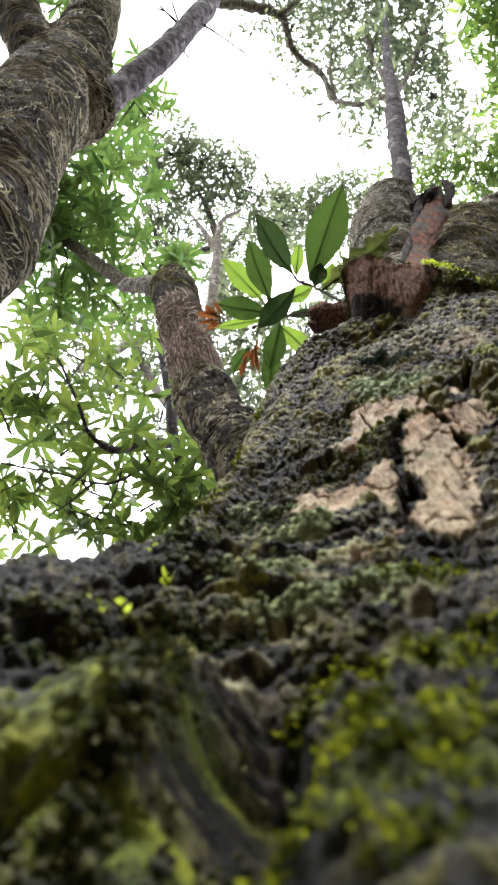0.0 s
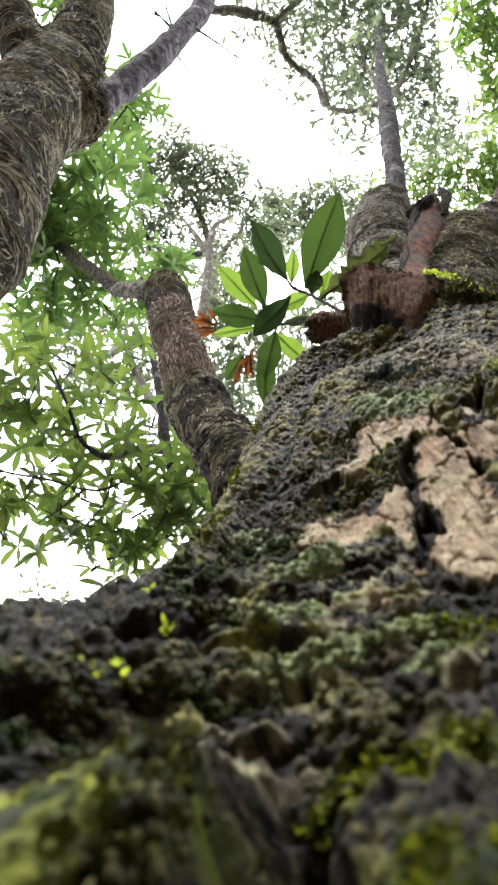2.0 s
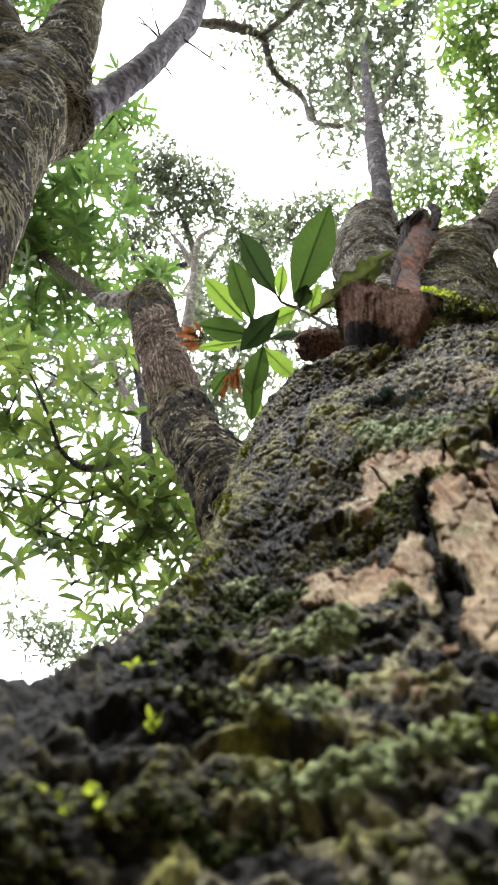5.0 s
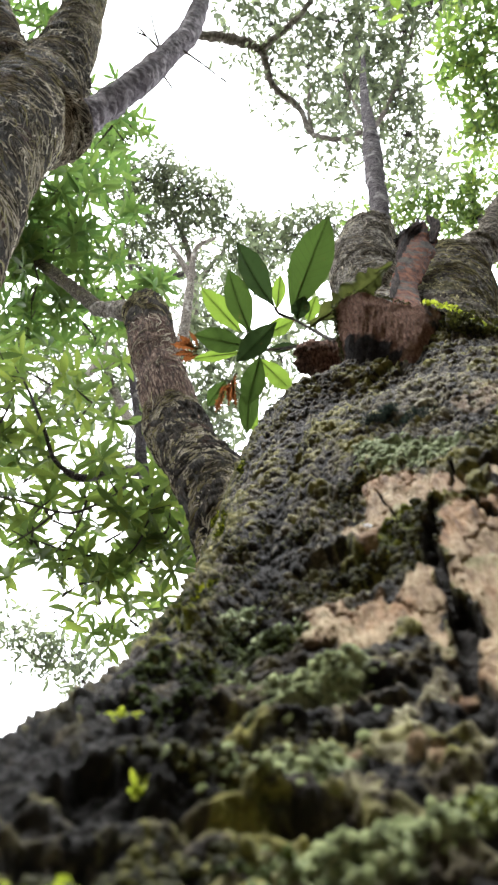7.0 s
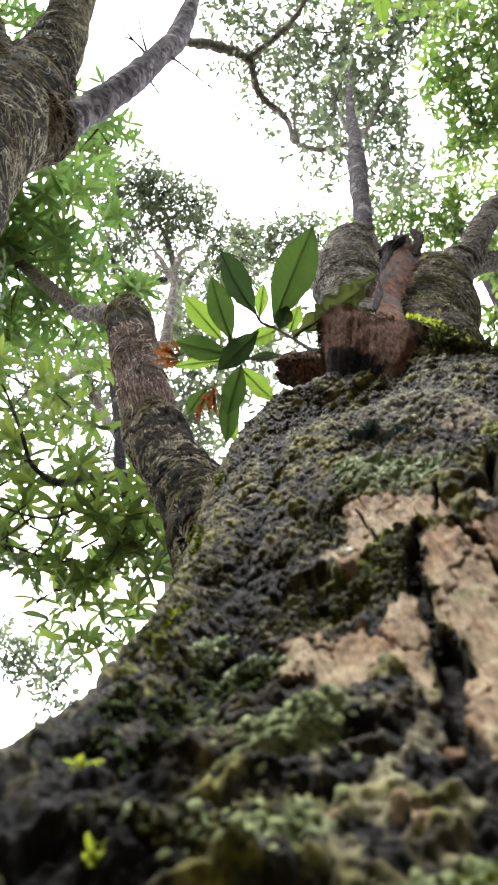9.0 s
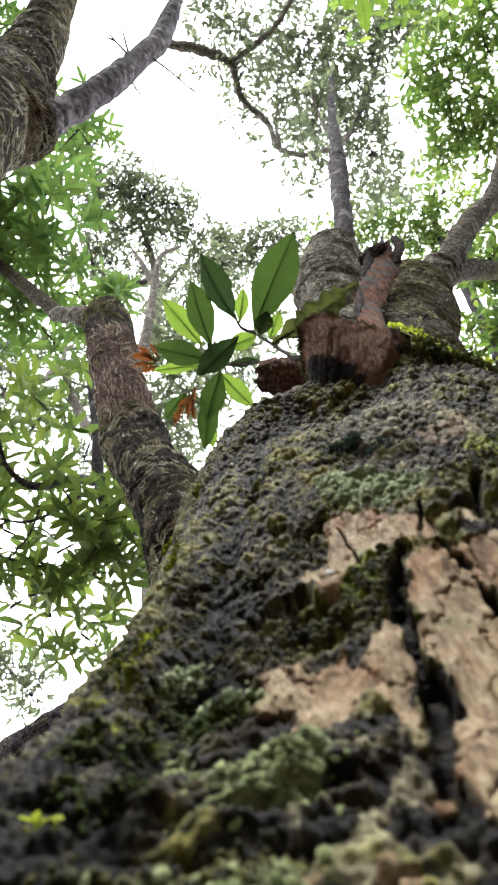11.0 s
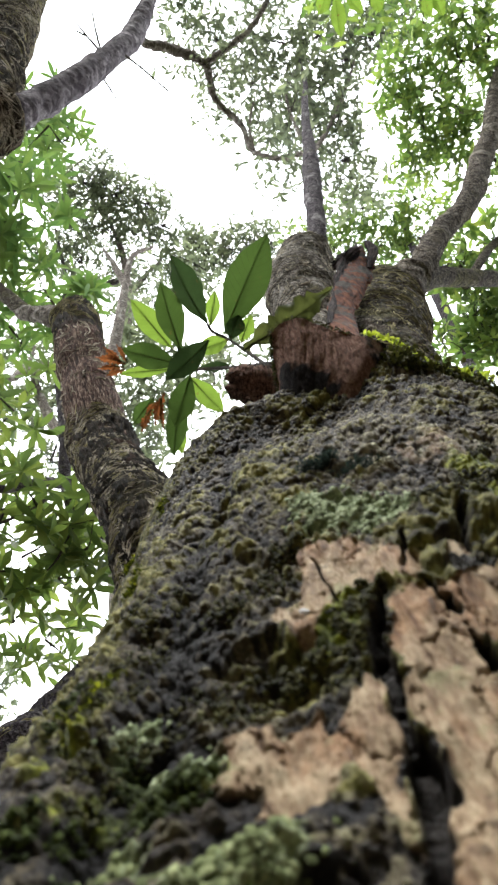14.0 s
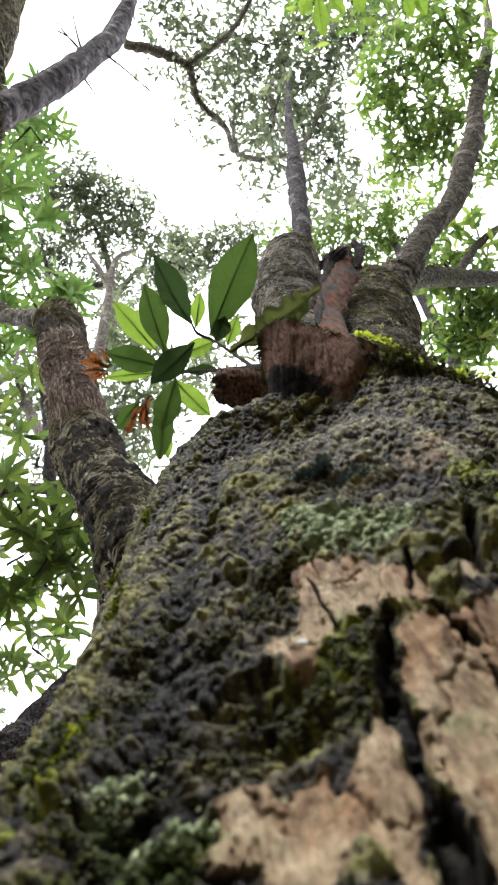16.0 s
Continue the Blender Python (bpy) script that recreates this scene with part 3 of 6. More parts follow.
# ---- ground ----
def build_ground():
    n = 60
    g = np.linspace(-1, 1, n)
    g = np.sign(g) * np.abs(g) ** 4 * 1500.0
    x, y = np.meshgrid(g, g, indexing="ij")
    v = np.stack([x.ravel(), y.ravel(), np.zeros(n * n)], 1)
    v[:, 2] = 0.04 * value_noise(v * 0.9, 5) - 0.02
    i, j = np.meshgrid(np.arange(n - 1), np.arange(n - 1), indexing="ij")
    a = (i * n + j).ravel()
    me = mesh_of("ground", v, np.stack([a, a + n, a + n + 1, a + 1], 1), LITTER)
    tagged(new("ground", me), "brown forest floor covered in leaf litter", "ground", kind="structure")
    m = 5000
    rad = 0.4 + 9.0 * RNG.random(m) ** 0.7
    a = RNG.random(m) * 2 * np.pi
    p = np.stack([rad * np.cos(a), rad * np.sin(a), np.full(m, 0.02)], 1)
    p[:, 2] = 0.04 * value_noise(p * np.array([0.9, 0.9, 0.0]), 5) - 0.012 + 0.015 * RNG.random(m)
    flat = unit(m) * np.array([1, 1, 0.2])
    L = 0.06 + 0.09 * RNG.random(m)
    litter = new("leaf_litter", leaf_mesh("leaf_litter", p, flat, unit(m) * 0.3 + np.array([0, 0, 1.0]), L, L * 0.4, LEAF_FALLEN, stations=3))
    tagged(litter, "fallen brown leaves on the forest floor", "leaf litter", kind="stuff")


# ---- the trunk beside the camera ----
def axis_at(z):
    return 0.2542 + 0.1666 * (z - 1.2), 0.5031 - 0.0237 * (z - 1.2)


def trunk_radius(th, z):
    """The trunk's radius: round above, flaring to the ground, with a buttress; it closes at a shoulder."""
    zz = np.maximum(z, 0.45)
    g = 0.5 * (1 + np.cos(np.clip((th - 0.864) / 0.4249, -1, 1) * np.pi))
    r = 0.2861 + 0.1242 * np.exp(-(zz - 0.6) / 0.2462) + 0.3282 * np.exp(-(zz - 0.6) / 0.1348) * g
    r = r + 0.25 * np.maximum(0.45 - z, 0)
    r = r + 0.016 * np.exp(-(((th - 0.16) / 0.15) ** 2) - ((z - 0.99) / 0.075) ** 2)
    r = r - 0.053 * np.exp(-(((th - 0.447) / 0.32) ** 2) - ((z - 1.377) / 0.10) ** 2)
    top = 1.399 + 0.067 * smooth(th, -0.241, -0.025)
    u = np.clip((z - top) / 0.223, 0, 1)
    return r * np.sqrt(np.maximum(1 - u**1.223, 0.0004))


def on_trunk(th, z, lift=0.0):
    th, z = np.asarray(th, float), np.asarray(z, float)
    cx, cy = axis_at(z)
    r = trunk_radius(th, z) + lift
    return np.stack([cx - r * np.sin(th), cy - r * np.cos(th), z + 0 * th], -1)


def inside(th, z, poly):
    """How far points lie inside a polygon on the trunk, in metres; negative outside."""
    px, py = np.asarray(th) * 0.31, np.asarray(z)
    pts = [(a * 0.31, b) for a, b in poly]
    best = np.full(px.shape, 9.0)
    ins = np.zeros(px.shape, bool)
    for (ax, ay), (bx, by) in zip(pts, pts[1:] + pts[:1]):
        ex, ey = bx - ax, by - ay
        u = np.clip(((px - ax) * ex + (py - ay) * ey) / (ex * ex + ey * ey + 1e-12), 0, 1)
        best = np.minimum(best, np.hypot(px - ax - u * ex, py - ay - u * ey))
        cross = ((ay > py) != (by > py)) & (px < ex * (py - ay) / (ey + 1e-12) + ax)
        ins ^= cross
    return np.where(ins, best, -best)


def near_line(th, z, line):
    px, py = np.asarray(th) * 0.31, np.asarray(z)
    best = np.full(px.shape, 9.0)
    for (a, b), (c, d) in zip(line, line[1:]):
        ax, ay, ex, ey = a * 0.31, b, (c - a) * 0.31, d - b
        u = np.clip(((px - ax) * ex + (py - ay) * ey) / (ex * ex + ey * ey + 1e-12), 0, 1)
        best = np.minimum(best, np.hypot(px - ax - u * ex, py - ay - u * ey))
    return best


# bare plates on the bark, as outlines of (angle, height)
UPPER_PLATE = [(0.438, 1.033), (0.393, 1.026), (0.329, 1.011), (0.277, 0.988), (0.261, 0.975), (0.279, 0.964), (0.332, 0.963), (0.373, 0.967), (0.393, 0.964), (0.409, 0.95), (0.437, 0.94), (0.487, 0.955), (0.503, 0.97), (0.495, 0.979), (0.46, 0.978), (0.445, 0.994), (0.462, 1.022)]
LONG_PLATE = [(0.286, 0.951), (0.267, 0.943), (0.232, 0.933), (0.22, 0.918), (0.197, 0.893), (0.19, 0.859), (0.188, 0.79), (0.245, 0.765), (0.300, 0.79), (0.301, 0.821), (0.292, 0.849), (0.297, 0.862), (0.316, 0.873), (0.303, 0.887), (0.322, 0.91), (0.317, 0.929), (0.305, 0.944)]
FLAT_PLATE = [(0.218, 0.941), (0.19, 0.945), (0.135, 0.955), (0.11, 0.923), (0.165, 0.896), (0.193, 0.907), (0.201, 0.918), (0.211, 0.93)]
LOWER_PLATE = [(0.353, 0.908), (0.346, 0.901), (0.337, 0.87), (0.325, 0.852), (0.327, 0.828), (0.328, 0.81), (0.342, 0.818), (0.353, 0.829), (0.356, 0.84), (0.381, 0.851), (0.399, 0.847), (0.417, 0.843), (0.445, 0.838), (0.486, 0.84), (0.478, 0.85), (0.522, 0.857), (0.538, 0.880), (0.509, 0.886), (0.475, 0.879), (0.427, 0.883), (0.413, 0.884), (0.408, 0.874), (0.385, 0.889), (0.369, 0.893)]
CHIP = [(0.264, 0.97), (0.241, 0.97), (0.244, 0.958), (0.262, 0.957)]
RIGHT_CHIP = [(0.187, 0.975), (0.151, 0.97), (0.151, 0.96), (0.186, 0.96)]
TOP_SCAR = [(0.201, 1.173), (0.088, 1.197), (-0.028, 1.194), (-0.001, 1.154), (0.111, 1.135), (0.193, 1.145)]
FOOT_CHIP = [(0.335, 0.806), (0.322, 0.806), (0.325, 0.785), (0.338, 0.788)]
PLATES = [UPPER_PLATE, LONG_PLATE, FLAT_PLATE, LOWER_PLATE, CHIP, TOP_SCAR, RIGHT_CHIP, FOOT_CHIP]
# fissures: points, half width at the start and at the end
CRACKS = [
    ([(0.255, 1.001), (0.264, 0.978), (0.274, 0.957), (0.247, 0.948), (0.225, 0.932), (0.204, 0.902), (0.188, 0.885)], 0.0026, 0.0042),
    ([(0.311, 0.959), (0.325, 0.939), (0.338, 0.917)], 0.0024, 0.0032),
    ([(0.338, 0.917), (0.331, 0.898), (0.322, 0.884)], 0.0030, 0.0038),
    ([(0.322, 0.884), (0.324, 0.869), (0.316, 0.857)], 0.0037, 0.0030),
    ([(0.316, 0.857), (0.307, 0.843), (0.311, 0.832), (0.310, 0.815), (0.318, 0.79)], 0.0036, 0.0038),
    ([(0.09, 1.072), (0.134, 1.02), (0.156, 0.975), (0.137, 0.955)], 0.0046, 0.0034),
    ([(0.433, 1.022), (0.418, 1.004), (0.409, 0.986), (0.398, 0.976), (0.389, 0.963)], 0.0008, 0.0012),
]
LICHENS = [((0.36, 1.070), 0.030, 0.030), ((0.285, 1.045), 0.022, 0.028), ((0.43, 1.088), 0.016, 0.014), ((0.49, 0.815), 0.026, 0.018), ((0.512, 0.763), 0.024, 0.011), ((0.43, 0.722), 0.024, 0.012), ((0.37, 0.730), 0.024, 0.010), ((0.318, 0.695), 0.014, 0.012), ((0.62, 0.835), 0.012, 0.010), ((0.665, 0.908), 0.012, 0.012), ((0.57, 0.872), 0.014, 0.010)]
HOLLOWS = [((0.49, 0.932), 0.028, 0.010, 0.026), ((0.425, 0.928), 0.018, 0.008, 0.014), ((0.47, 0.903), 0.026, 0.009, 0.018), ((0.430, 0.640), 0.011, 0.024, 0.060), ((0.392, 0.602), 0.014, 0.028, 0.060), ((0.251, 0.626), 0.014, 0.006, 0.016), ((0.545, 0.684), 0.010, 0.010, 0.018), ((0.567, 0.645), 0.014, 0.02, 0.014), ((0.495, 0.742), 0.03, 0.005, 0.016), ((0.40, 0.708), 0.03, 0.005, 0.014), ((0.36, 0.655), 0.02, 0.006, 0.014), ((0.638, 0.845), 0.006, 0.03, 0.012), ((0.455, 0.780), 0.016, 0.005, 0.012)]
# swellings: place, half widths, height
MOUNDS = [((0.497, 0.628), 0.021, 0.044, 0.046), ((0.455, 0.592), 0.014, 0.04, 0.014), ((0.607, 0.696), 0.017, 0.026, 0.014), ((0.305, 0.596), 0.030, 0.026, 0.015), ((0.262, 0.566), 0.022, 0.024, 0.012), ((0.285, 0.678), 0.030, 0.020, 0.010), ((0.365, 0.676), 0.018, 0.012, 0.007), ((0.49, 0.815), 0.026, 0.017, 0.007), ((0.55, 0.713), 0.020, 0.014, 0.009), ((0.60, 0.765), 0.018, 0.010, 0.008), ((0.36, 0.757), 0.005, 0.004, 0.005), ((0.379, 0.763), 0.005, 0.004, 0.005), ((0.441, 0.768), 0.005, 0.004, 0.004), ((0.352, 1.151), 0.012, 0.012, 0.006), ((0.614, 0.815), 0.014, 0.012, 0.008), ((0.37, 0.945), 0.014, 0.016, 0.005)]
LUSH = [((0.46, 0.585), 0.016, 0.02), ((0.497, 0.632), 0.018, 0.030), ((0.31, 0.592), 0.032, 0.026), ((0.30, 0.656), 0.022, 0.010), ((0.36, 0.653), 0.014, 0.008), ((0.30, 0.73), 0.018, 0.014), ((0.25, 0.655), 0.02, 0.012), ((0.77, 0.935), 0.012, 0.05), ((0.60, 0.865), 0.03, 0.012), ((0.375, 0.94), 0.02, 0.028), ((-0.03, 1.10), 0.04, 0.06)]
# ledges of crusted bark with a lip along their lower edge: place, half widths, height
LEDGES = [((0.512, 0.760), 0.026, 0.012, 0.013), ((0.452, 0.720), 0.020, 0.009, 0.012), ((0.392, 0.730), 0.022, 0.009, 0.012), ((0.318, 0.692), 0.018, 0.012, 0.011), ((0.49, 0.806), 0.026, 0.014, 0.008), ((0.60, 0.786), 0.022, 0.007, 0.008), ((0.56, 0.735), 0.022, 0.007, 0.008), ((0.435, 0.69), 0.022, 0.008, 0.009), ((0.39, 0.655), 0.02, 0.008, 0.009), ((0.34, 0.772), 0.02, 0.006, 0.007), ((0.43, 0.79), 0.018, 0.006, 0.006), ((0.48, 0.955), 0.032, 0.010, 0.009)]
FLECKS = [((0.379, 0.763), 0.0042), ((0.36, 0.757), 0.0042), ((0.441, 0.768), 0.0032)]


def blob(th, z, c, rx, rz):
    return np.exp(-(((th - c[0]) * 0.33 / rx) ** 2 + ((z - c[1]) / rz) ** 2))


RELIEF = []


def bark_point(th, z, lift=0.0):
    """A point on the bark's surface as built, or lifted off it."""
    th1, z1, _, spots, normals = RELIEF
    i = np.clip(np.searchsorted(z1, np.atleast_1d(z)), 0, len(z1) - 1)
    j = np.clip(np.searchsorted(th1, np.atleast_1d(th)), 0, len(th1) - 1)
    return spots[i, j] + normals[i, j] * np.reshape(lift, (-1, 1))


def clear_at(th, z):
    """True where neither bare bark nor a fissure shows."""
    th1, z1, m = RELIEF[:3]
    i = np.clip(np.searchsorted(z1, z), 0, len(z1) - 1)
    j = np.clip(np.searchsorted(th1, th), 0, len(th1) - 1)
    return m[i, j] < 0.3


def build_trunk(tree):
    base = np.array(tree.location)
    fine = np.linspace(-0.32, 1.2, 640)
    coarse = np.linspace(1.2, 2 * np.pi - 0.32, 90)[1:]
    th1 = np.r_[fine, coarse]
    z1 = np.r_[np.linspace(-0.05, 0.53, 20)[:-1], np.linspace(0.53, 0.95, 500)[:-1], np.linspace(0.95, 1.5, 440)[:-1], np.linspace(1.5, 1.68, 50)]
    z, th = np.meshgrid(z1, th1, indexing="ij")
    z, th = z.ravel(), th.ravel()
    th[np.isclose(th, 2 * np.pi - 0.32)] = -0.32
    p = on_trunk(th, z)
    warp = fractal(p * 30, 3, 91)
    warp2 = fractal(p * 9, 3, 57)
    q = p + 0.004 * np.stack([value_noise(p * 70, 1), value_noise(p * 70, 2), value_noise(p * 70, 3)], 1)
    d1, _, rnd = pebbles(q * np.array([165, 165, 185]), 5)
    warts = np.clip(1 - (d1 / 0.8) ** 2, 0, 1) * (0.45 + 0.85 * rnd)
    e1, e2, ernd = pebbles(q * np.array([62, 62, 74]), 15)
    lumps = np.clip(1 - (e1 / 0.85) ** 2, 0, 1) * (0.25 + 1.0 * ernd) * smooth(e2 - e1, -0.05, 0.22)
    g1, _, grnd = pebbles(q * 330, 25)
    grains = np.clip(1 - (g1 / 0.8) ** 2, 0, 1) * (0.3 + 0.9 * grnd)
    pits = smooth(fractal(p * np.array([22, 22, 36]), 3, 37), 0.3, 0.8)
    crumbs = fractal(p * 130, 3, 47)
    bare = np.zeros(len(p))
    which = np.full(len(p), -1)
    for k, poly in enumerate(PLATES):
        mask = smooth(inside(th, z, poly) + 0.005 * warp + 0.0035 * crumbs + 0.001, -0.0006, 0.0012)
        if poly is TOP_SCAR:
            mask = 0.45 * mask * smooth(crumbs, -0.5, 0.1)
        which = np.where(mask > bare, k, which)
        bare = np.maximum(bare, mask)
    for c, rad in FLECKS:
        bare = np.maximum(bare, smooth(blob(th, z, c, rad, rad) + 0.2 * crumbs, 0.45, 0.6))
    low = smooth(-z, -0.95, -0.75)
    upper = smooth(z, 1.0, 1.2)
    lush = np.zeros(len(p))
    for c, rx, rz in LUSH:
        lush = np.maximum(lush, smooth(blob(th, z, c, rx, rz) + 0.3 * warp + 0.25 * (rnd - 0.5) + 0.3 * (ernd - 0.5), 0.35, 0.75))
    flank = smooth(th, 0.62, 0.8) * smooth(z, 0.84, 0.92)
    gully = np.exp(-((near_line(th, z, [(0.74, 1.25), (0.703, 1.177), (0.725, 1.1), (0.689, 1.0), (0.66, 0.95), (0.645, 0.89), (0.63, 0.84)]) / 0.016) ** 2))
    # tone drops along the gully and on the lower left
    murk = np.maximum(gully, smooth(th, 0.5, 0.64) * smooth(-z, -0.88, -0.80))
    beside = blob(th, z, (0.46, 0.95), 0.05, 0.07)
    moss = smooth(0.9 * warp2 + 0.6 * warp + 0.7 * (rnd - 0.5) + 0.8 * (ernd - 0.5) + 0.3 * flank + 0.35 * beside - 0.5 * murk - 0.3 * upper - 0.22 * low - 0.05 - 0.5 * blob(th, z, (0.42, 0.775), 0.04, 0.02), 0.0, 0.6) * 0.92
    moss = np.maximum(moss, lush)
    # the blob at height 0.93 paints the shadow under the overhanging ledge
    # tone falls towards the foot: dark bark, plus shade put into the colour
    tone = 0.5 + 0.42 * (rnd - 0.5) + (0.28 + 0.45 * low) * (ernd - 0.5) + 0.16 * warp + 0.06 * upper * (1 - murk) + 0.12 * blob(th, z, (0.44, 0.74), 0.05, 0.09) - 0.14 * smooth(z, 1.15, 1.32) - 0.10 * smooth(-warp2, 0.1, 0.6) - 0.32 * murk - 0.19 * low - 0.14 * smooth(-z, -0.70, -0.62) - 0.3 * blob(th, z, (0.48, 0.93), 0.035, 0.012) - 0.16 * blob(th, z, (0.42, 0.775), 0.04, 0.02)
    lich = np.zeros(len(p))
    for c, rx, rz in LICHENS:
        lich = np.maximum(lich, smooth(blob(th, z, c, rx, rz) + 0.25 * warp + 0.12 * crumbs + 0.15 * (rnd - 0.5), 0.42, 0.6))
    dust = fractal(p * 330, 2, 43)
    scales = fractal(p * np.array([55, 55, 150]), 3, 45)
    h = (0.0044 - 0.0014 * upper - 0.0016 * low) * warts + (0.0013 + 0.0006 * low) * grains + (0.0055 - 0.0018 * low - 0.0012 * upper) * lumps + 0.006 * warp2 + 0.0032 * warp + (0.0010 + 0.0018 * low) * crumbs + (0.0004 + 0.0009 * low) * dust + 0.0022 * low * scales - 0.012 * pits * (1 - 0.6 * upper) - 0.009 * gully
    flake = fractal(p * np.array([85, 85, 30]), 4, 71)
    steps = np.floor(flake * 2.6) / 2.6 + 0.3 * (flake * 2.6 - np.floor(flake * 2.6))
    plate = 0.0045 + 0.0026 * steps + 0.0010 * fractal(p * np.array([260, 260, 90]), 3, 81) + 0.002 * warp - 0.003 * smooth(np.abs(flake), 0.10, 0.0)
    h = h * (1 - bare) + bare * plate
    h += 0.0015 * lich * np.clip(1 - (d1 / 0.8) ** 2, 0, 1)
    # mask for the shade painted along the fissures
    rot_shade = np.zeros(len(p))
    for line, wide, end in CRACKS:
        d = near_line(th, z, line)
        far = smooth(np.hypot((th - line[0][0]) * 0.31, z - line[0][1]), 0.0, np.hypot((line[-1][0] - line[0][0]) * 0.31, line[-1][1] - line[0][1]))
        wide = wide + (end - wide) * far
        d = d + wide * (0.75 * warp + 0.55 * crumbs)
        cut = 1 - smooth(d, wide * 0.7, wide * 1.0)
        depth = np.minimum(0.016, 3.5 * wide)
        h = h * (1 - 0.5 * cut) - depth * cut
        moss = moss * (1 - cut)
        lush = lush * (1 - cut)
        rot_shade = np.maximum(rot_shade, smooth(cut, 0.02, 0.2))
        bare = bare * (1 - smooth(cut, 0.2, 0.5))
    lich *= 1 - bare
    lush = np.maximum(lush, lich * smooth(-z, -0.9, -0.8) * 0.4)
    h -= 0.005 + 0.003 * low
    for c, rx, rz, dep in HOLLOWS:
        h -= 0.55 * dep * blob(th, z, c, rx, rz)
    for c, rx, rz, up in MOUNDS:
        far = ((th - c[0]) * 0.33 / rx) ** 2 + ((z - c[1]) / rz) ** 2
        h += 0.65 * up * np.clip(1 - far * (1 + 0.5 * warp), 0, 1) ** 1.2
    for c, rx, rz, up in LEDGES:
        rel = (z - c[1]) / rz + 0.5 * warp + 0.25 * crumbs
        lip = smooth(rel, -1.5, -0.75) * np.exp(-(np.maximum(rel + 0.8, 0) ** 2) / 1.6)
        h += 0.5 * up * lip * np.exp(-(((th - c[0]) * 0.33 / rx) ** 4))
    h *= np.where(th > 1.75, 0.6, 1.0)
    shape = (len(z1), len(th1))
    grid = p.reshape(*shape, 3)
    normal = np.cross(np.gradient(grid, axis=0), np.gradient(grid, axis=1))
    normal /= np.linalg.norm(normal, axis=2)[..., None] + 1e-12
    normal *= np.where(((grid - np.array([0.3, 0.5, 0.0])) * normal)[..., :2].sum(2) < 0, -1.0, 1.0)[..., None]
    normal[:, 0] = normal[:, -1] = 0.5 * (normal[:, 0] + normal[:, -1])
    grid = grid + normal * h.reshape(shape)[..., None]
    v = grid.reshape(-1, 3)
    RELIEF.extend([th1, z1, np.maximum(rot_shade, bare).reshape(shape), grid, normal])
    nt, nz = len(th1), len(z1)
    i, j = np.meshgrid(np.arange(nz - 1), np.arange(nt - 1), indexing="ij")
    a = (i * nt + j).ravel()
    faces = np.stack([a, a + nt, a + nt + 1, a + 1], 1)
    masks = {"bare": bare, "moss": moss, "lichen": lich, "tone": tone, "lush": lush, "rot_shade": rot_shade}
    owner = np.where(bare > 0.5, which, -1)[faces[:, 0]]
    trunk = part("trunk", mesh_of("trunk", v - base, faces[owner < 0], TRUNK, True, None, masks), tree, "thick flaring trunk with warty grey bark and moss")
    for k in range(len(PLATES)):
        f = faces[owner == k]
        if len(f):
            used, back = np.unique(f, return_inverse=True)
            me = mesh_of("bark_plate", v[used] - base, back.reshape(f.shape), TRUNK, True, None, {key: m[used] for key, m in masks.items()})
            part("bark_plate", me, trunk, "bare tan bark plate, flaking")


def bead_mesh(name, roots, normals, sizes, tall, material, base, sides=6):
    """Many small rounded beads or lobes in one mesh: each a domed, uneven disc."""
    n = len(roots)
    nor = normals / np.linalg.norm(normals, axis=1)[:, None]
    a = np.cross(nor, unit(n))
    a /= np.linalg.norm(a, axis=1)[:, None] + 1e-9
    b = np.cross(nor, a)
    size = np.asarray(sizes)[:, None]
    verts = [roots + nor * size * tall]
    for ring, lift in ((0.62, 0.78), (1.0, -0.15)):
        for k in range(sides):
            u = 2 * np.pi * (k + 0.5 * (ring < 1)) / sides
            w = size * ring * (0.75 + 0.5 * RNG.random((n, 1)))
            verts.append(roots + w * (math.cos(u) * a + math.sin(u) * b) + nor * size * tall * lift)
    v = np.stack(verts, 1).reshape(-1, 3)
    tri = []
    for k in range(sides):
        i, j = 1 + k, 1 + (k + 1) % sides
        o, r = 1 + sides + k, 1 + sides + (k + 1) % sides
        tri += [[0, i, j], [i, o, r], [i, r, j]]
    f = (np.arange(n)[:, None, None] * (1 + 2 * sides) + np.array(tri)[None]).reshape(-1, 3)
    return mesh_of(name, v - np.asarray(base), f, material)


def tufts(name, parent, groups, material, size=0.005, slim=0.7, lift=0.006, label="", form="leaf"):
    """Moss or lichen on the trunk, one part for each group of spots: (angle, height), half-widths in metres, number of pieces."""
    for spots in groups:
        tuft(name, parent, spots if isinstance(spots, list) else [spots], material, size, slim, lift, label, form)


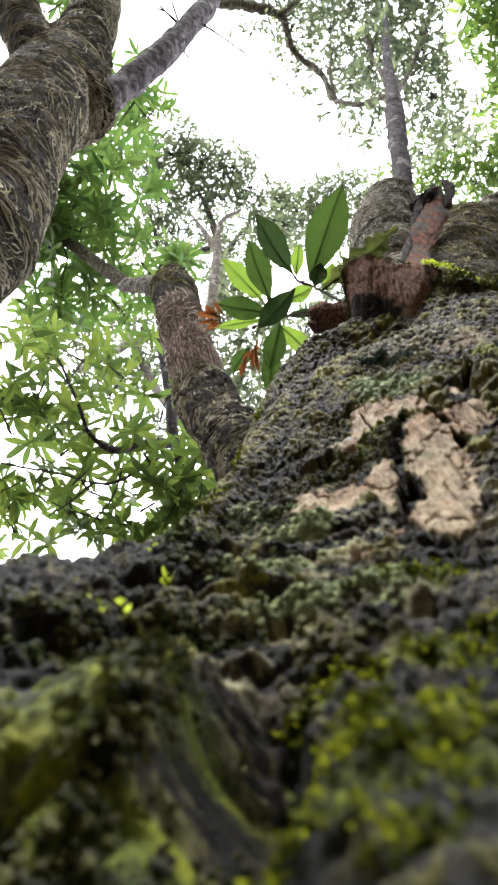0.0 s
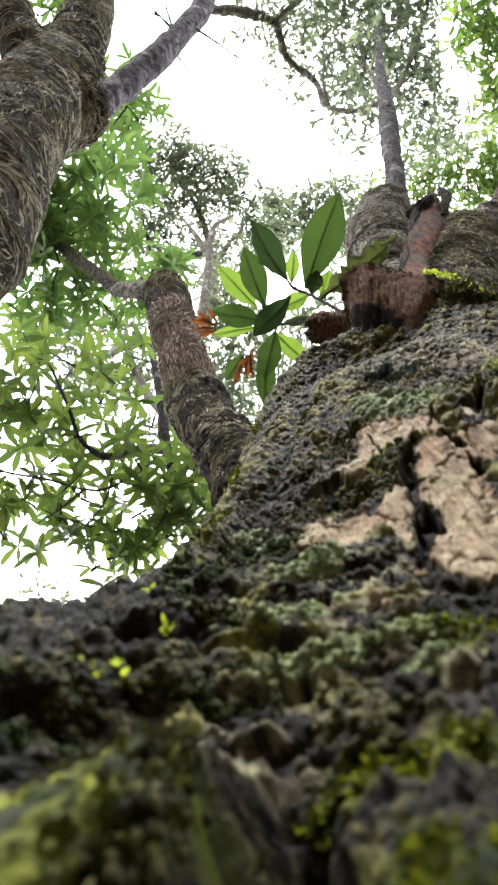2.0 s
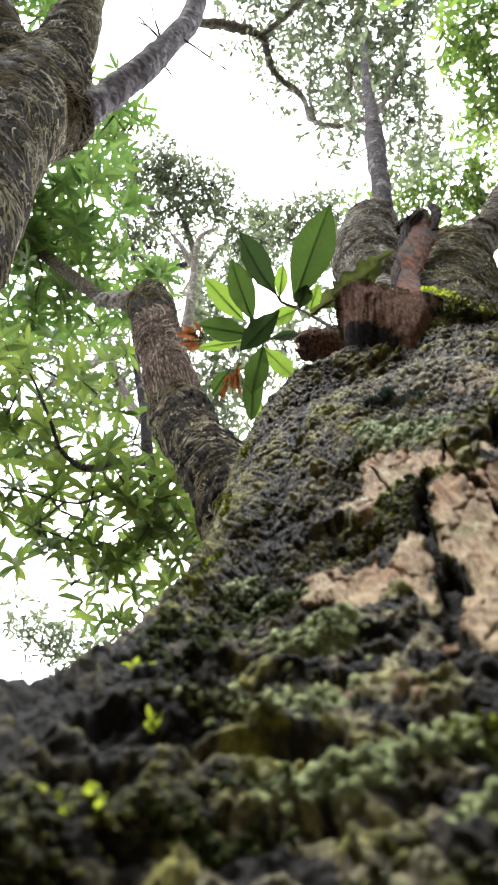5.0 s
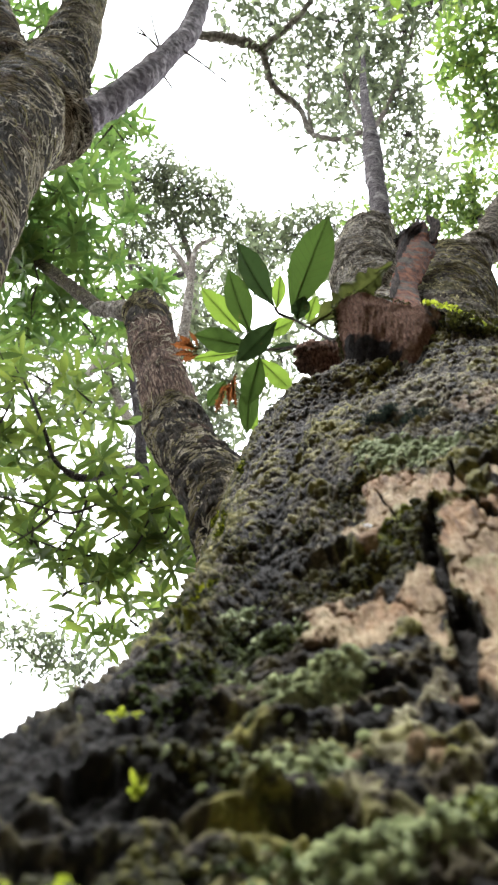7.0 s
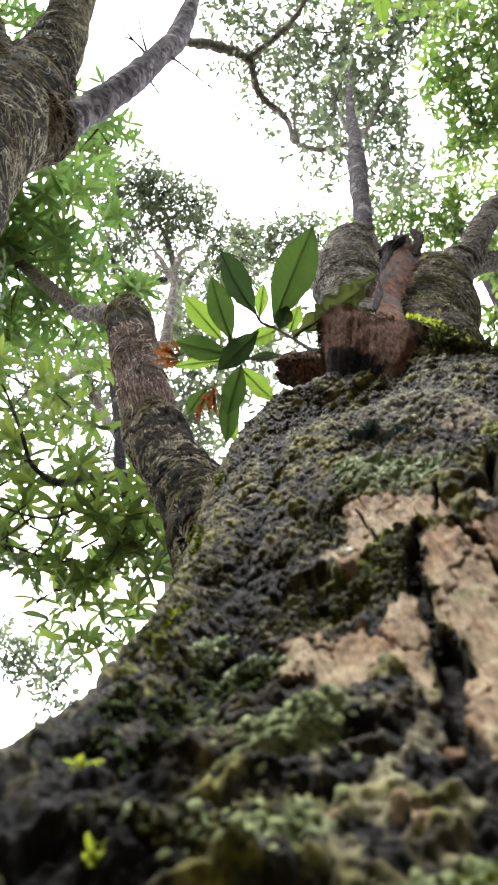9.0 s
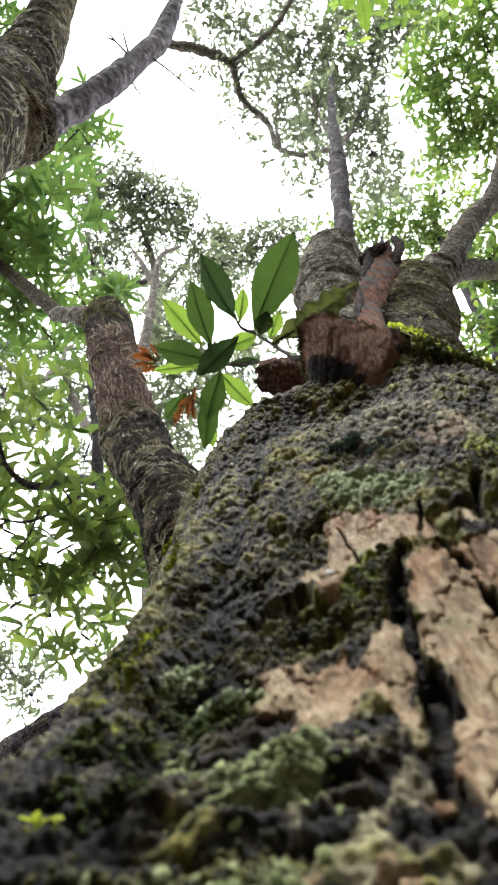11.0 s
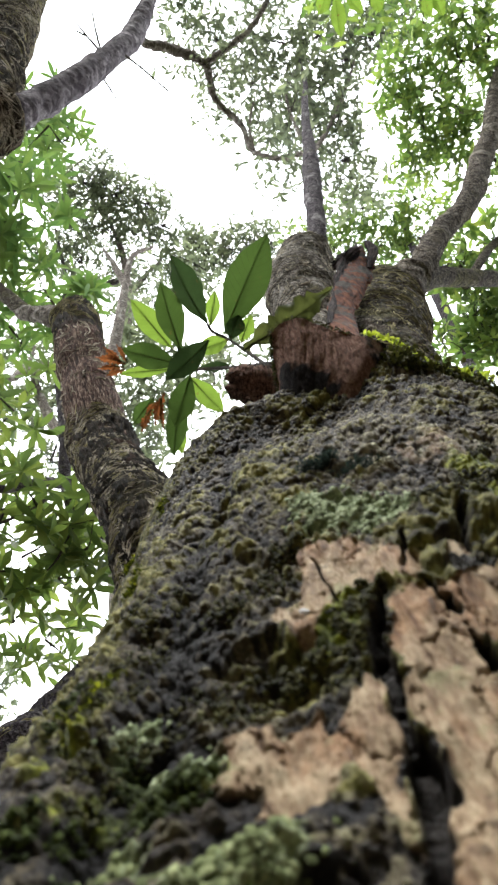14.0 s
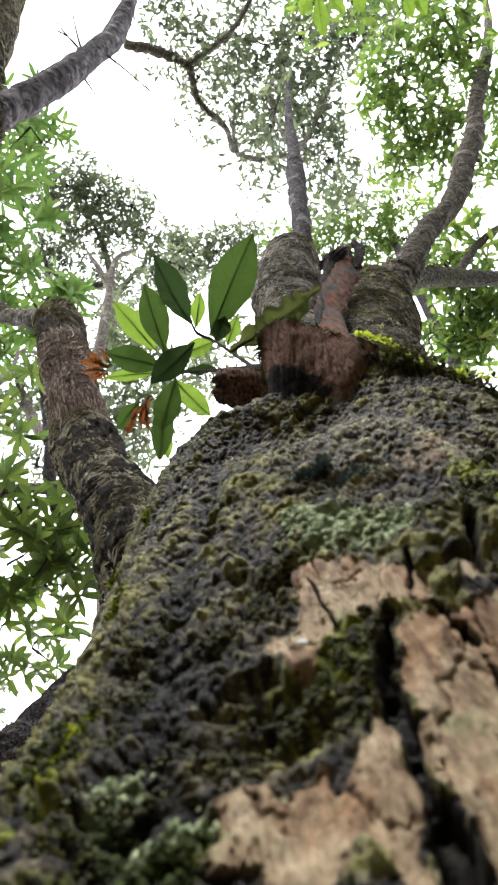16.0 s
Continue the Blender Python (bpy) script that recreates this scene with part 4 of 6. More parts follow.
def tuft(name, parent, spots, material, size, slim, lift, label, form):
    base = np.array(parent.location)
    R, Wd, U, Ls = [], [], [], []
    for c, rx, rz, m in spots:
        th = c[0] + RNG.normal(size=m) * rx / 0.33 * 0.6
        z = c[1] + RNG.normal(size=m) * rz * 0.6
        ok = clear_at(th, z)
        th, z = th[ok], z[ok]
        m = len(th)
        R.append(bark_point(th, z, RNG.random(m) * lift * 1.2 - 0.0008))
        out = np.stack([-np.sin(th), -np.cos(th), np.full(m, 0.15)], 1)
        Wd.append(out * 0.7 + unit(m) * 0.9 + np.array([0, 0, 0.35]))
        U.append(out + unit(m) * (0.35 if form == "lobe" else 0.6))
        Ls.append(size * (0.5 + RNG.random(m)))
    R, Wd, U, Ls = np.concatenate(R), np.concatenate(Wd), np.concatenate(U), np.concatenate(Ls)
    if form == "leaf":
        me = leaf_mesh(name, R, Wd, unit(len(R)) + np.array([0, 0, 0.6]), Ls, Ls * slim, material, base, bend=0.4, cup=0.25, stations=4)
    else:
        me = bead_mesh(name, R, U, Ls, slim, material, base, 7 if form == "lobe" else 5)
    return tagged(part(name, me, parent), label, kind="stuff")


def build_stub(tree):
    """The broken-off branch under the fork: torn red wood below a mossy rim, with a standing splinter."""
    base = np.array(tree.location)
    rim = [(0.145, 0.215, 1.55), (0.162, 0.198, 1.551), (0.181, 0.189, 1.538), (0.2, 0.191, 1.523), (0.218, 0.195, 1.502), (0.236, 0.194, 1.486), (0.254, 0.192, 1.474), (0.281, 0.2, 1.475)]
    foot = [(0.157, 0.279, 1.504), (0.16, 0.276, 1.467), (0.176, 0.274, 1.442), (0.197, 0.269, 1.422), (0.216, 0.261, 1.398), (0.233, 0.246, 1.391), (0.252, 0.231, 1.417), (0.274, 0.217, 1.451)]
    nu, nv = 130, 60
    edges = []
    for pts in (rim, foot):
        line, _ = glide(pts, [1.0] * len(pts), 0.001)
        edges.append(line[np.linspace(0, len(line) - 1, nu).astype(int)])
    v = np.linspace(0, 1, nv)
    front = edges[1][:, None] * (1 - v)[None, :, None] + edges[0][:, None] * v[None, :, None]
    u = np.linspace(0, 1, nu)[:, None] + 0 * v
    w = 0 * u + v
    flat = front.reshape(-1, 3)
    grooves = fractal(np.stack([u.ravel() * 34, w.ravel() * 4.5, 0 * u.ravel()], 1), 4, 5)
    lumps = fractal(flat * 60, 3, 9)
    toward = np.array([-0.12, -0.62, -0.62])
    swell = 0.010 * np.sin(np.pi * np.clip(w, 0, 1)) * np.sin(np.pi * u) - 0.008 * smooth(w, 0.45, 0.0)
    torn = 0.003 * fractal(np.stack([u.ravel() * 40, 0 * u.ravel(), 0 * u.ravel()], 1), 3, 15) * smooth(w.ravel(), 0.85, 1.0)
    front = flat + toward * (swell.ravel() + 0.0014 * grooves + 0.0020 * lumps)[:, None] + np.array([0, -0.3, 0.7]) * torn[:, None]
    back = flat + np.array([0.02, 0.05, 0.03]) * (0.35 + 0.65 * smooth(w.ravel(), 1.0, 0.6))[:, None]
    rot_shade = smooth(-np.hypot((u.ravel() - 0.32) / 0.26, (w.ravel() - 0.22) / 0.26) + 0.35 * lumps, -1.0, -0.75)
    # the right end is darkened too
    rot_shade = np.maximum(rot_shade, smooth(u.ravel() + 0.12 * lumps, 0.84, 0.93))
    i, j = np.meshgrid(np.arange(nu - 1), np.arange(nv - 1), indexing="ij")
    a = (i * nv + j).ravel()
    k = nu * nv
    faces = [np.stack([a, a + nv, a + nv + 1, a + 1], 1), np.stack([a + k, a + k + 1, a + k + nv + 1, a + k + nv], 1)]
    for ring in (np.arange(nu) * nv + nv - 1, np.arange(nu) * nv, np.arange(nv), (nu - 1) * nv + np.arange(nv)):
        faces.append(np.stack([ring[:-1], ring[1:], ring[1:] + k, ring[:-1] + k], 1))
    me = mesh_of("broken_stub", np.concatenate([front, back]) - base, np.concatenate(faces), WOOD, True, None, {"rot_shade": np.r_[rot_shade, rot_shade]})
    part("broken_stub", me, tree, "torn reddish stump of a broken branch")
    limb("splinter", [(0.34, 0.279, 1.854), (0.407, 0.297, 2.149), (0.472, 0.28, 2.344), (0.557, 0.242, 2.597), (0.579, 0.229, 2.655), (0.593, 0.218, 2.694)], [0.027, 0.034, 0.037, 0.042, 0.040, 0.034], TORN, tree, "upright splinter of torn orange-red wood", step=0.005, sides=90, rough=0.3, grain=1.1, salt=4, jag=0.08, flat=0.3, width_way=(0.0, 1.0, 0.3))
    limb("splinter_bark", [(0.338, 0.284, 1.98), (0.423, 0.283, 2.294), (0.499, 0.244, 2.55), (0.532, 0.221, 2.628), (0.554, 0.21, 2.654)], [0.006, 0.008, 0.012, 0.018, 0.014], CHARRED, tree, "dark ragged bark along the splinter", step=0.005, sides=50, rough=0.5, grain=1.0, salt=14, jag=0.07, flat=0.6, width_way=(0.0, 1.0, 0.3))
    limb("splinter_hook", [(0.579, 0.236, 2.56), (0.604, 0.211, 2.629), (0.619, 0.196, 2.688), (0.616, 0.186, 2.732), (0.615, 0.177, 2.775)], [0.008, 0.014, 0.016, 0.010, 0.002], CHARRED, tree, "dark curled tip", step=0.005, sides=24, rough=0.4, grain=1.2, salt=6, flat=0.6)
    limb("small_stub", [(0.186, 0.322, 1.657), (0.161, 0.325, 1.66), (0.133, 0.32, 1.646), (0.117, 0.32, 1.637)], [0.03, 0.03, 0.027, 0.024], DARKWOOD, tree, "short broken stub of dark red wood", step=0.003, sides=50, rough=0.25, grain=2.5, salt=8, jag=0.01)


def build_main_tree():
    tree = thing("mossy_tree", (0.25, 0.5, 0.0), "old forest tree with warty mossy bark and a broken branch", "tree")
    build_trunk(tree)
    build_stub(tree)
    # limb behind the splinter, running on to the right
    fork = [(0.36, 0.52, 1.35), (0.45, 0.48, 1.75), (0.555, 0.43, 2.281), (0.690, 0.435, 2.672), (0.797, 0.432, 3.019), (0.838, 0.425, 3.20), (0.860, 0.415, 3.34), (0.875, 0.41, 3.38)]
    thick = [0.14, 0.13, 0.122, 0.140, 0.142, 0.118, 0.070, 0.03]
    limb("limb", fork, thick, MOTTLED, tree, "thick mossy fork ending in a knee", step=0.008, sides=120, rough=0.12, fine=0.5, ringed=0.05)
    strands(tree, fork, thick, 4200, 0.045, STRAND_OLIVE, "matted olive-brown moss fibres", 2.4, 0, 0.12, (0.2, 0.97), 0.0012, 0.003)
    bough = [(0.85, 0.43, 3.08), (0.98, 0.38, 3.33), (1.11, 0.325, 3.517), (1.22, 0.256, 3.743), (1.37, 0.182, 4.009), (1.60, 0.083, 4.348), (1.835, -0.048, 4.792), (2.08, -0.209, 5.339), (2.389, -0.438, 5.963), (2.713, -0.759, 6.775), (3.223, -1.3, 7.9), (3.839, -1.9, 9.4), (4.272, -2.5, 10.7)]
    limb("limb", bough, [0.10, 0.080, 0.060, 0.056, 0.054, 0.058, 0.066, 0.066, 0.066, 0.06, 0.055, 0.045, 0.03], PALEMOTTLE, tree, "crooked ringed limb", step=0.012, sides=48, rough=0.16, fine=0.4, ringed=0.10)
    back = [(0.3, 0.55, 1.4), (0.547, 0.567, 2.758), (0.667, 0.655, 3.449), (0.682, 0.615, 3.716), (0.712, 0.56, 4.083), (0.78, 0.494, 4.388), (0.837, 0.432, 4.609), (0.863, 0.403, 4.71)]
    wide = [0.10, 0.10, 0.11, 0.14, 0.170, 0.168, 0.12, 0.05]
    limb("limb", back, wide, RINGBARK, tree, "thick pale ringed limb ending in a knee", step=0.012, sides=120, rough=0.12, fine=0.4, ringed=0.06)
    strands(tree, back, wide, 1900, 0.07, STRAND, "pale moss fibres", 3.0, 0, 0.12, (0.5, 0.98), 0.0016, 0.003)
    stem = [(0.80, 0.47, 4.40), (0.90, 0.45, 4.75), (1.032, 0.404, 5.269), (1.103, 0.27, 5.775), (1.185, 0.129, 6.376), (1.29, -0.041, 7.076), (1.40, -0.239, 7.872), (1.51, -0.474, 8.763), (1.65, -0.816, 9.839), (1.86, -1.2, 11.2), (2.0, -1.77, 13.0)]
    limb("limb", stem, [0.10, 0.075, 0.062, 0.066, 0.072, 0.074, 0.062, 0.05, 0.04, 0.03, 0.02], GREYBARK, tree, "dark mottled limb", step=0.02, sides=40, rough=0.18, fine=0.4, ringed=0.10)
    return tree


build_ground()
MAIN = build_main_tree()


# ---- trees around ----
def build_left_tree():
    tree = thing("forked_tree", (-0.62, 0.25, 0.0), "leaning forked tree with stringy moss-hung bark", "tree")
    stem = [(-0.62, 0.25, -0.05), (-0.6, 0.22, 1.0), (-0.657, 0.263, 2.097), (-0.747, 0.141, 2.657), (-0.807, 0.005, 3.28), (-0.841, -0.155, 3.914), (-0.856, -0.432, 4.717), (-0.935, -0.897, 5.835), (-1.072, -2.092, 8.199)]
    thick = [0.22, 0.16, 0.147, 0.158, 0.18, 0.18, 0.135, 0.125, 0.08]
    limb("trunk", stem, thick, FIBRE, tree, step=0.016, sides=120, rough=0.15, fine=0.25)
    strands(tree, stem, thick, 7500, 0.13, STRAND, "stringy pale brown moss fibres", 1.2, 0, 0.15, (0.12, 0.75), 0.0021)
    strands(tree, stem, thick, 1800, 0.13, STRAND_OLIVE, "stringy olive moss fibres", 1.2, 0, 0.15, (0.12, 0.75), 0.0022)
    arm = [(-0.806, -0.079, 3.599), (-0.968, -0.269, 3.97), (-1.149, -0.472, 4.403), (-1.403, -0.775, 5.107), (-2.037, -1.553, 6.823)]
    slim = [0.10, 0.115, 0.105, 0.10, 0.06]
    limb("limb", arm, slim, FIBRE, tree, step=0.015, sides=64, rough=0.14, salt=2, fine=0.25)
    strands(tree, arm, slim, 2000, 0.12, STRAND, "stringy pale brown moss fibres", 1.2, 2, 0.14, (0.0, 0.8), 0.0024)
    collar = [(-0.83, 0.0, 3.50), (-0.79, -0.02, 3.60), (-0.735, -0.04, 3.68), (-0.665, -0.06, 3.745), (-0.635, -0.07, 3.775)]
    limb("collar", collar, [0.15, 0.155, 0.148, 0.122, 0.07], FIBRE, tree, "swollen stringy collar round the side limb", step=0.008, sides=80, rough=0.15, salt=5, fine=0.25)
    strands(tree, collar, [0.15, 0.155, 0.148, 0.122, 0.07], 1500, 0.10, STRAND, "stringy fibres round the collar", 2.6, 5, 0.15, (0.1, 0.97), 0.0022, 0.002)
    limb("limb", [(-0.82, -0.016, 3.624), (-0.738, -0.038, 3.69), (-0.653, -0.061, 3.757), (-0.587, -0.109, 3.892), (-0.449, -0.258, 4.298), (-0.331, -0.459, 4.841), (-0.246, -0.649, 5.379), (-0.166, -1.089, 6.373)], [0.11, 0.10, 0.075, 0.064, 0.062, 0.06, 0.062, 0.04], LICHENBARK, tree, step=0.01, sides=48, rough=0.16, salt=5)
    for pts in (
        [(-0.282, -0.481, 4.904), (-0.159, -0.416, 4.937), (-0.044, -0.347, 4.966), (0.045, -0.316, 4.989)],
        [(-0.38, -0.35, 4.779), (-0.322, -0.281, 4.789), (-0.284, -0.228, 4.796)],
        [(-0.401, -0.474, 4.835), (-0.479, -0.541, 4.849), (-0.543, -0.606, 4.883)],
        [(-0.392, -0.48, 4.835), (-0.431, -0.591, 4.898), (-0.455, -0.708, 4.928)],
        [(-0.466, -0.526, 4.842), (-0.525, -0.545, 4.843)],
        [(-0.547, -0.263, 4.717), (-0.57, -0.292, 4.712), (-0.61, -0.281, 4.707)],
        [(-0.051, -0.352, 4.966), (-0.028, -0.337, 4.967), (-0.029, -0.314, 4.969)],
    ):
        limb("twig", pts, list(np.linspace(0.0065, 0.002, len(pts))), TWIG, tree, sides=8, rough=0.2)
    return tree


def build_leaning_stem():
    tree = thing("leaning_stem", (0.3, 1.0, 0.0), "leaning mossy stem with a snapped top", "tree")
    stem = [(0.3, 1.0, -0.05), (0.2, 1.05, 1.0), (0.033, 0.979, 2.248), (-0.066, 1.037, 2.664), (-0.198, 1.087, 3.196), (-0.304, 1.011, 3.679), (-0.394, 0.936, 4.16), (-0.451, 0.894, 4.459)]
    thick = [0.14, 0.13, 0.115, 0.115, 0.12, 0.122, 0.122, 0.118]
    limb("trunk", stem[:4] + [(-0.181, 1.09, 3.151), (-0.209, 1.088, 3.252)], thick[:4] + [0.119, 0.110], FIBRE, tree, "lower stem matted with moss", step=0.007, sides=150, rough=0.2, salt=9, fine=0.6, grain=0.7)
    limb("upper_stem", [(-0.144, 1.086, 2.997), stem[4]] + stem[5:], [0.106, 0.116] + thick[5:], STEMBARK, tree, "bare reddish-brown upper stem", step=0.008, sides=140, rough=0.16, salt=9, fine=0.2)
    limb("moss_cap", [(-0.383, 0.946, 4.1), (-0.412, 0.922, 4.256), (-0.458, 0.886, 4.497)], [0.122, 0.127, 0.112], FIBRE, tree, "dark moss cap on the snapped top", step=0.01, sides=90, rough=0.2, salt=9, fine=0.4)
    strands(tree, stem, thick, 6000, 0.08, STRAND, "matted pale brown moss fibres", 2.0, 9, 0.18, (0.42, 0.73), 0.0019)
    strands(tree, stem, thick, 2500, 0.07, STRAND_OLIVE, "matted olive moss fibres", 2.2, 9, 0.18, (0.42, 0.74), 0.002)
    strands(tree, stem, thick, 420, 0.09, STRAND, "scattered pale moss fibres", 0.7, 9, 0.18, (0.70, 0.94), 0.0022)
    strands(tree, stem, [0.122] * 8, 1100, 0.06, STRAND_OLIVE, "matted moss cap on the snapped top", 2.4, 9, 0.18, (0.93, 1.0), 0.0018, 0.004)
    limb("limb", [(-0.471, 0.903, 4.455), (-0.677, 0.974, 4.81), (-0.887, 1.071, 5.207)], [0.06, 0.05, 0.046], PALEBARK, tree, "pale ringed bark", step=0.012, sides=36, rough=0.16, ringed=0.2)
    limb("limb", [(-0.841, 1.053, 5.127), (-0.975, 1.061, 5.435), (-1.356, 1.015, 6.125), (-1.87, 0.931, 6.945), (-2.497, 0.865, 7.868)], [0.045, 0.052, 0.05, 0.045, 0.03], MOTTLED, tree, "dark mottled limb", step=0.02, sides=30, rough=0.2)
    return tree


build_left_tree()
build_leaning_stem()


def build_understory():
    tree = thing("understory_tree", (0.75, 3.6, 0.0), "slender understory tree with whorls of long green leaves", "tree")
    limb("trunk", [(0.75, 3.6, -0.05), (0.62, 3.2, 1.6), (0.231, 2.311, 3.478), (0.107, 2.095, 4.128), (-0.377, 2.434, 4.764), (-0.554, 2.217, 4.982), (-0.644, 2.024, 5.521), (-0.845, 1.852, 6.495)], [0.09, 0.075, 0.055, 0.042, 0.04, 0.045, 0.04, 0.03], GREYBARK, tree, sides=20, rough=0.15)
    limb("branch", [(-0.535, 2.154, 4.901), (-0.697, 2.022, 4.632), (-0.879, 1.978, 4.431), (-1.023, 1.841, 4.386), (-1.096, 1.678, 4.466), (-1.234, 1.482, 4.673), (-1.357, 1.379, 4.835)], [0.04, 0.034, 0.026, 0.014, 0.012, 0.009, 0.004], GREYBARK, tree, sides=14, rough=0.12)
    limb("branch", [(-0.573, 2.165, 4.785), (-0.804, 2.055, 4.171), (-0.982, 2.071, 4.163), (-1.213, 2.016, 4.19), (-1.427, 1.984, 4.205), (-1.64, 1.943, 4.226)], [0.014, 0.010, 0.008, 0.008, 0.007, 0.005], TWIG, tree, sides=8)
    limb("branch", [(-0.373, 2.145, 4.572), (-0.422, 2.136, 4.242), (-0.483, 2.23, 4.085), (-0.537, 2.294, 4.054)], [0.012, 0.010, 0.007, 0.004], TWIG, tree, sides=8)
    limb("branch", [(-0.982, 2.071, 4.163), (-1.08, 2.115, 4.03), (-1.236, 2.209, 3.984)], [0.008, 0.007, 0.004], TWIG, tree, sides=8)
    limb("branch", [(-0.804, 2.007, 4.194), (-0.857, 2.15, 4.124), (-0.982, 2.294, 4.054)], [0.008, 0.006, 0.004], TWIG, tree, sides=8)
    A = [((-1.345, 1.769, 4.712), 0.5), ((-1.118, 1.896, 4.645), 0.6), ((-1.266, 1.647, 4.871), 0.6), ((-0.98, 1.76, 4.917), 0.6), ((-1.372, 2.145, 4.547), 0.5), ((-1.103, 2.17, 4.413), 0.7), ((-0.868, 2.077, 4.442), 0.5), ((-0.632, 2.067, 4.435), 0.7), ((-0.483, 2.178, 4.379), 0.8), ((-0.318, 2.238, 4.344), 0.8)]
    B = [((-1.188, 2.374, 4.328), 0.6), ((-0.969, 2.398, 4.306), 0.8), ((-0.716, 2.338, 4.32), 0.8), ((-0.494, 2.445, 4.261), 0.8), ((-0.282, 2.492, 4.339), 0.8), ((-0.98, 2.665, 4.188), 0.7), ((-0.742, 2.706, 4.159), 0.8), ((-0.516, 2.792, 4.218), 0.8), ((-0.68, 2.936, 4.163), 0.6), ((-1.408, 1.533, 4.82), 0.5), ((-0.651, 2.006, 5.01), 0.5), ((-0.942, 1.713, 5.373), 0.5), ((-0.376, 2.116, 4.619), 0.6), ((-0.224, 2.299, 4.64), 0.6)]
    E = [((-1.569, 1.449, 4.689), 0.6), ((-1.551, 1.851, 4.493), 0.6), ((-1.606, 2.186, 4.329), 0.5), ((-1.567, 2.475, 4.299), 0.5), ((-1.414, 1.687, 4.684), 0.6), ((-1.793, 1.717, 4.558), 0.7), ((-1.793, 2.152, 4.346), 0.7)]
    crown(tree, [(*p, 0.34, k) for p, k in A + B + E], LEAF_UNDER, leaf=0.155, slim=0.28, rosettes=10.5, whorl=9, loose=0.10, singles=LEAF_SINGLE, star=True)
    return tree


def build_green_tree():
    """The bright foliage behind the forked tree."""
    tree = thing("broadleaf_tree", (-4.2, 0.8, 0.0), "forest tree with bright green leaf whorls behind mossy trunks", "tree")
    limb("trunk", [(-4.2, 0.8, -0.05), (-3.6, 1.0, 3.0), (-2.624, 1.231, 6.765), (-1.879, 0.948, 7.071), (-1.567, 0.715, 7.377), (-1.37, 0.278, 8.217)], [0.12, 0.10, 0.07, 0.05, 0.035, 0.015], GREYBARK, tree, step=0.06, sides=16)
    A = [((-1.617, 0.377, 6.654), 0.5), ((-1.38, 0.367, 6.646), 0.6), ((-1.237, 0.191, 6.935), 0.6), ((-1.467, 0.674, 6.515), 0.6), ((-1.273, 0.688, 6.718), 0.7), ((-1.695, 0.988, 6.388), 0.5), ((-1.439, 0.861, 6.54), 0.5), ((-1.65, 1.288, 6.472), 0.7), ((-1.798, 0.688, 6.525), 0.8), ((-1.156, 0.486, 7.239), 0.6)]
    B = [((-0.973, 1.185, 6.702), 0.6), ((-0.793, 1.248, 6.665), 0.6), ((-0.639, 1.291, 7.185), 0.4), ((-1.388, -0.373, 8.505), 0.4), ((-1.176, -0.219, 8.426), 0.5), ((-1.052, -0.007, 8.326), 0.5), ((-1.392, -0.039, 7.81), 0.5), ((-2.271, -1.205, 8.917), 0.5), ((-2.146, -0.993, 8.817), 0.5), ((-1.941, -1.056, 8.834), 0.5), ((-1.244, 1.499, 6.577), 0.5), ((-1.954, 1.575, 6.579), 0.6), ((-2.089, 0.483, 6.63), 0.7), ((-1.5, 1.309, 6.616), 0.6), ((-1.394, 1.112, 6.928), 0.6), ((-1.752, 1.589, 6.49), 0.6), ((-1.002, -0.011, 7.785), 0.35)]
    crown(tree, [(*p, 0.33, k) for p, k in A + B], LEAF_GREEN, leaf=0.18, slim=0.25, rosettes=16, whorl=8.5, loose=0.10, star=True)
    return tree


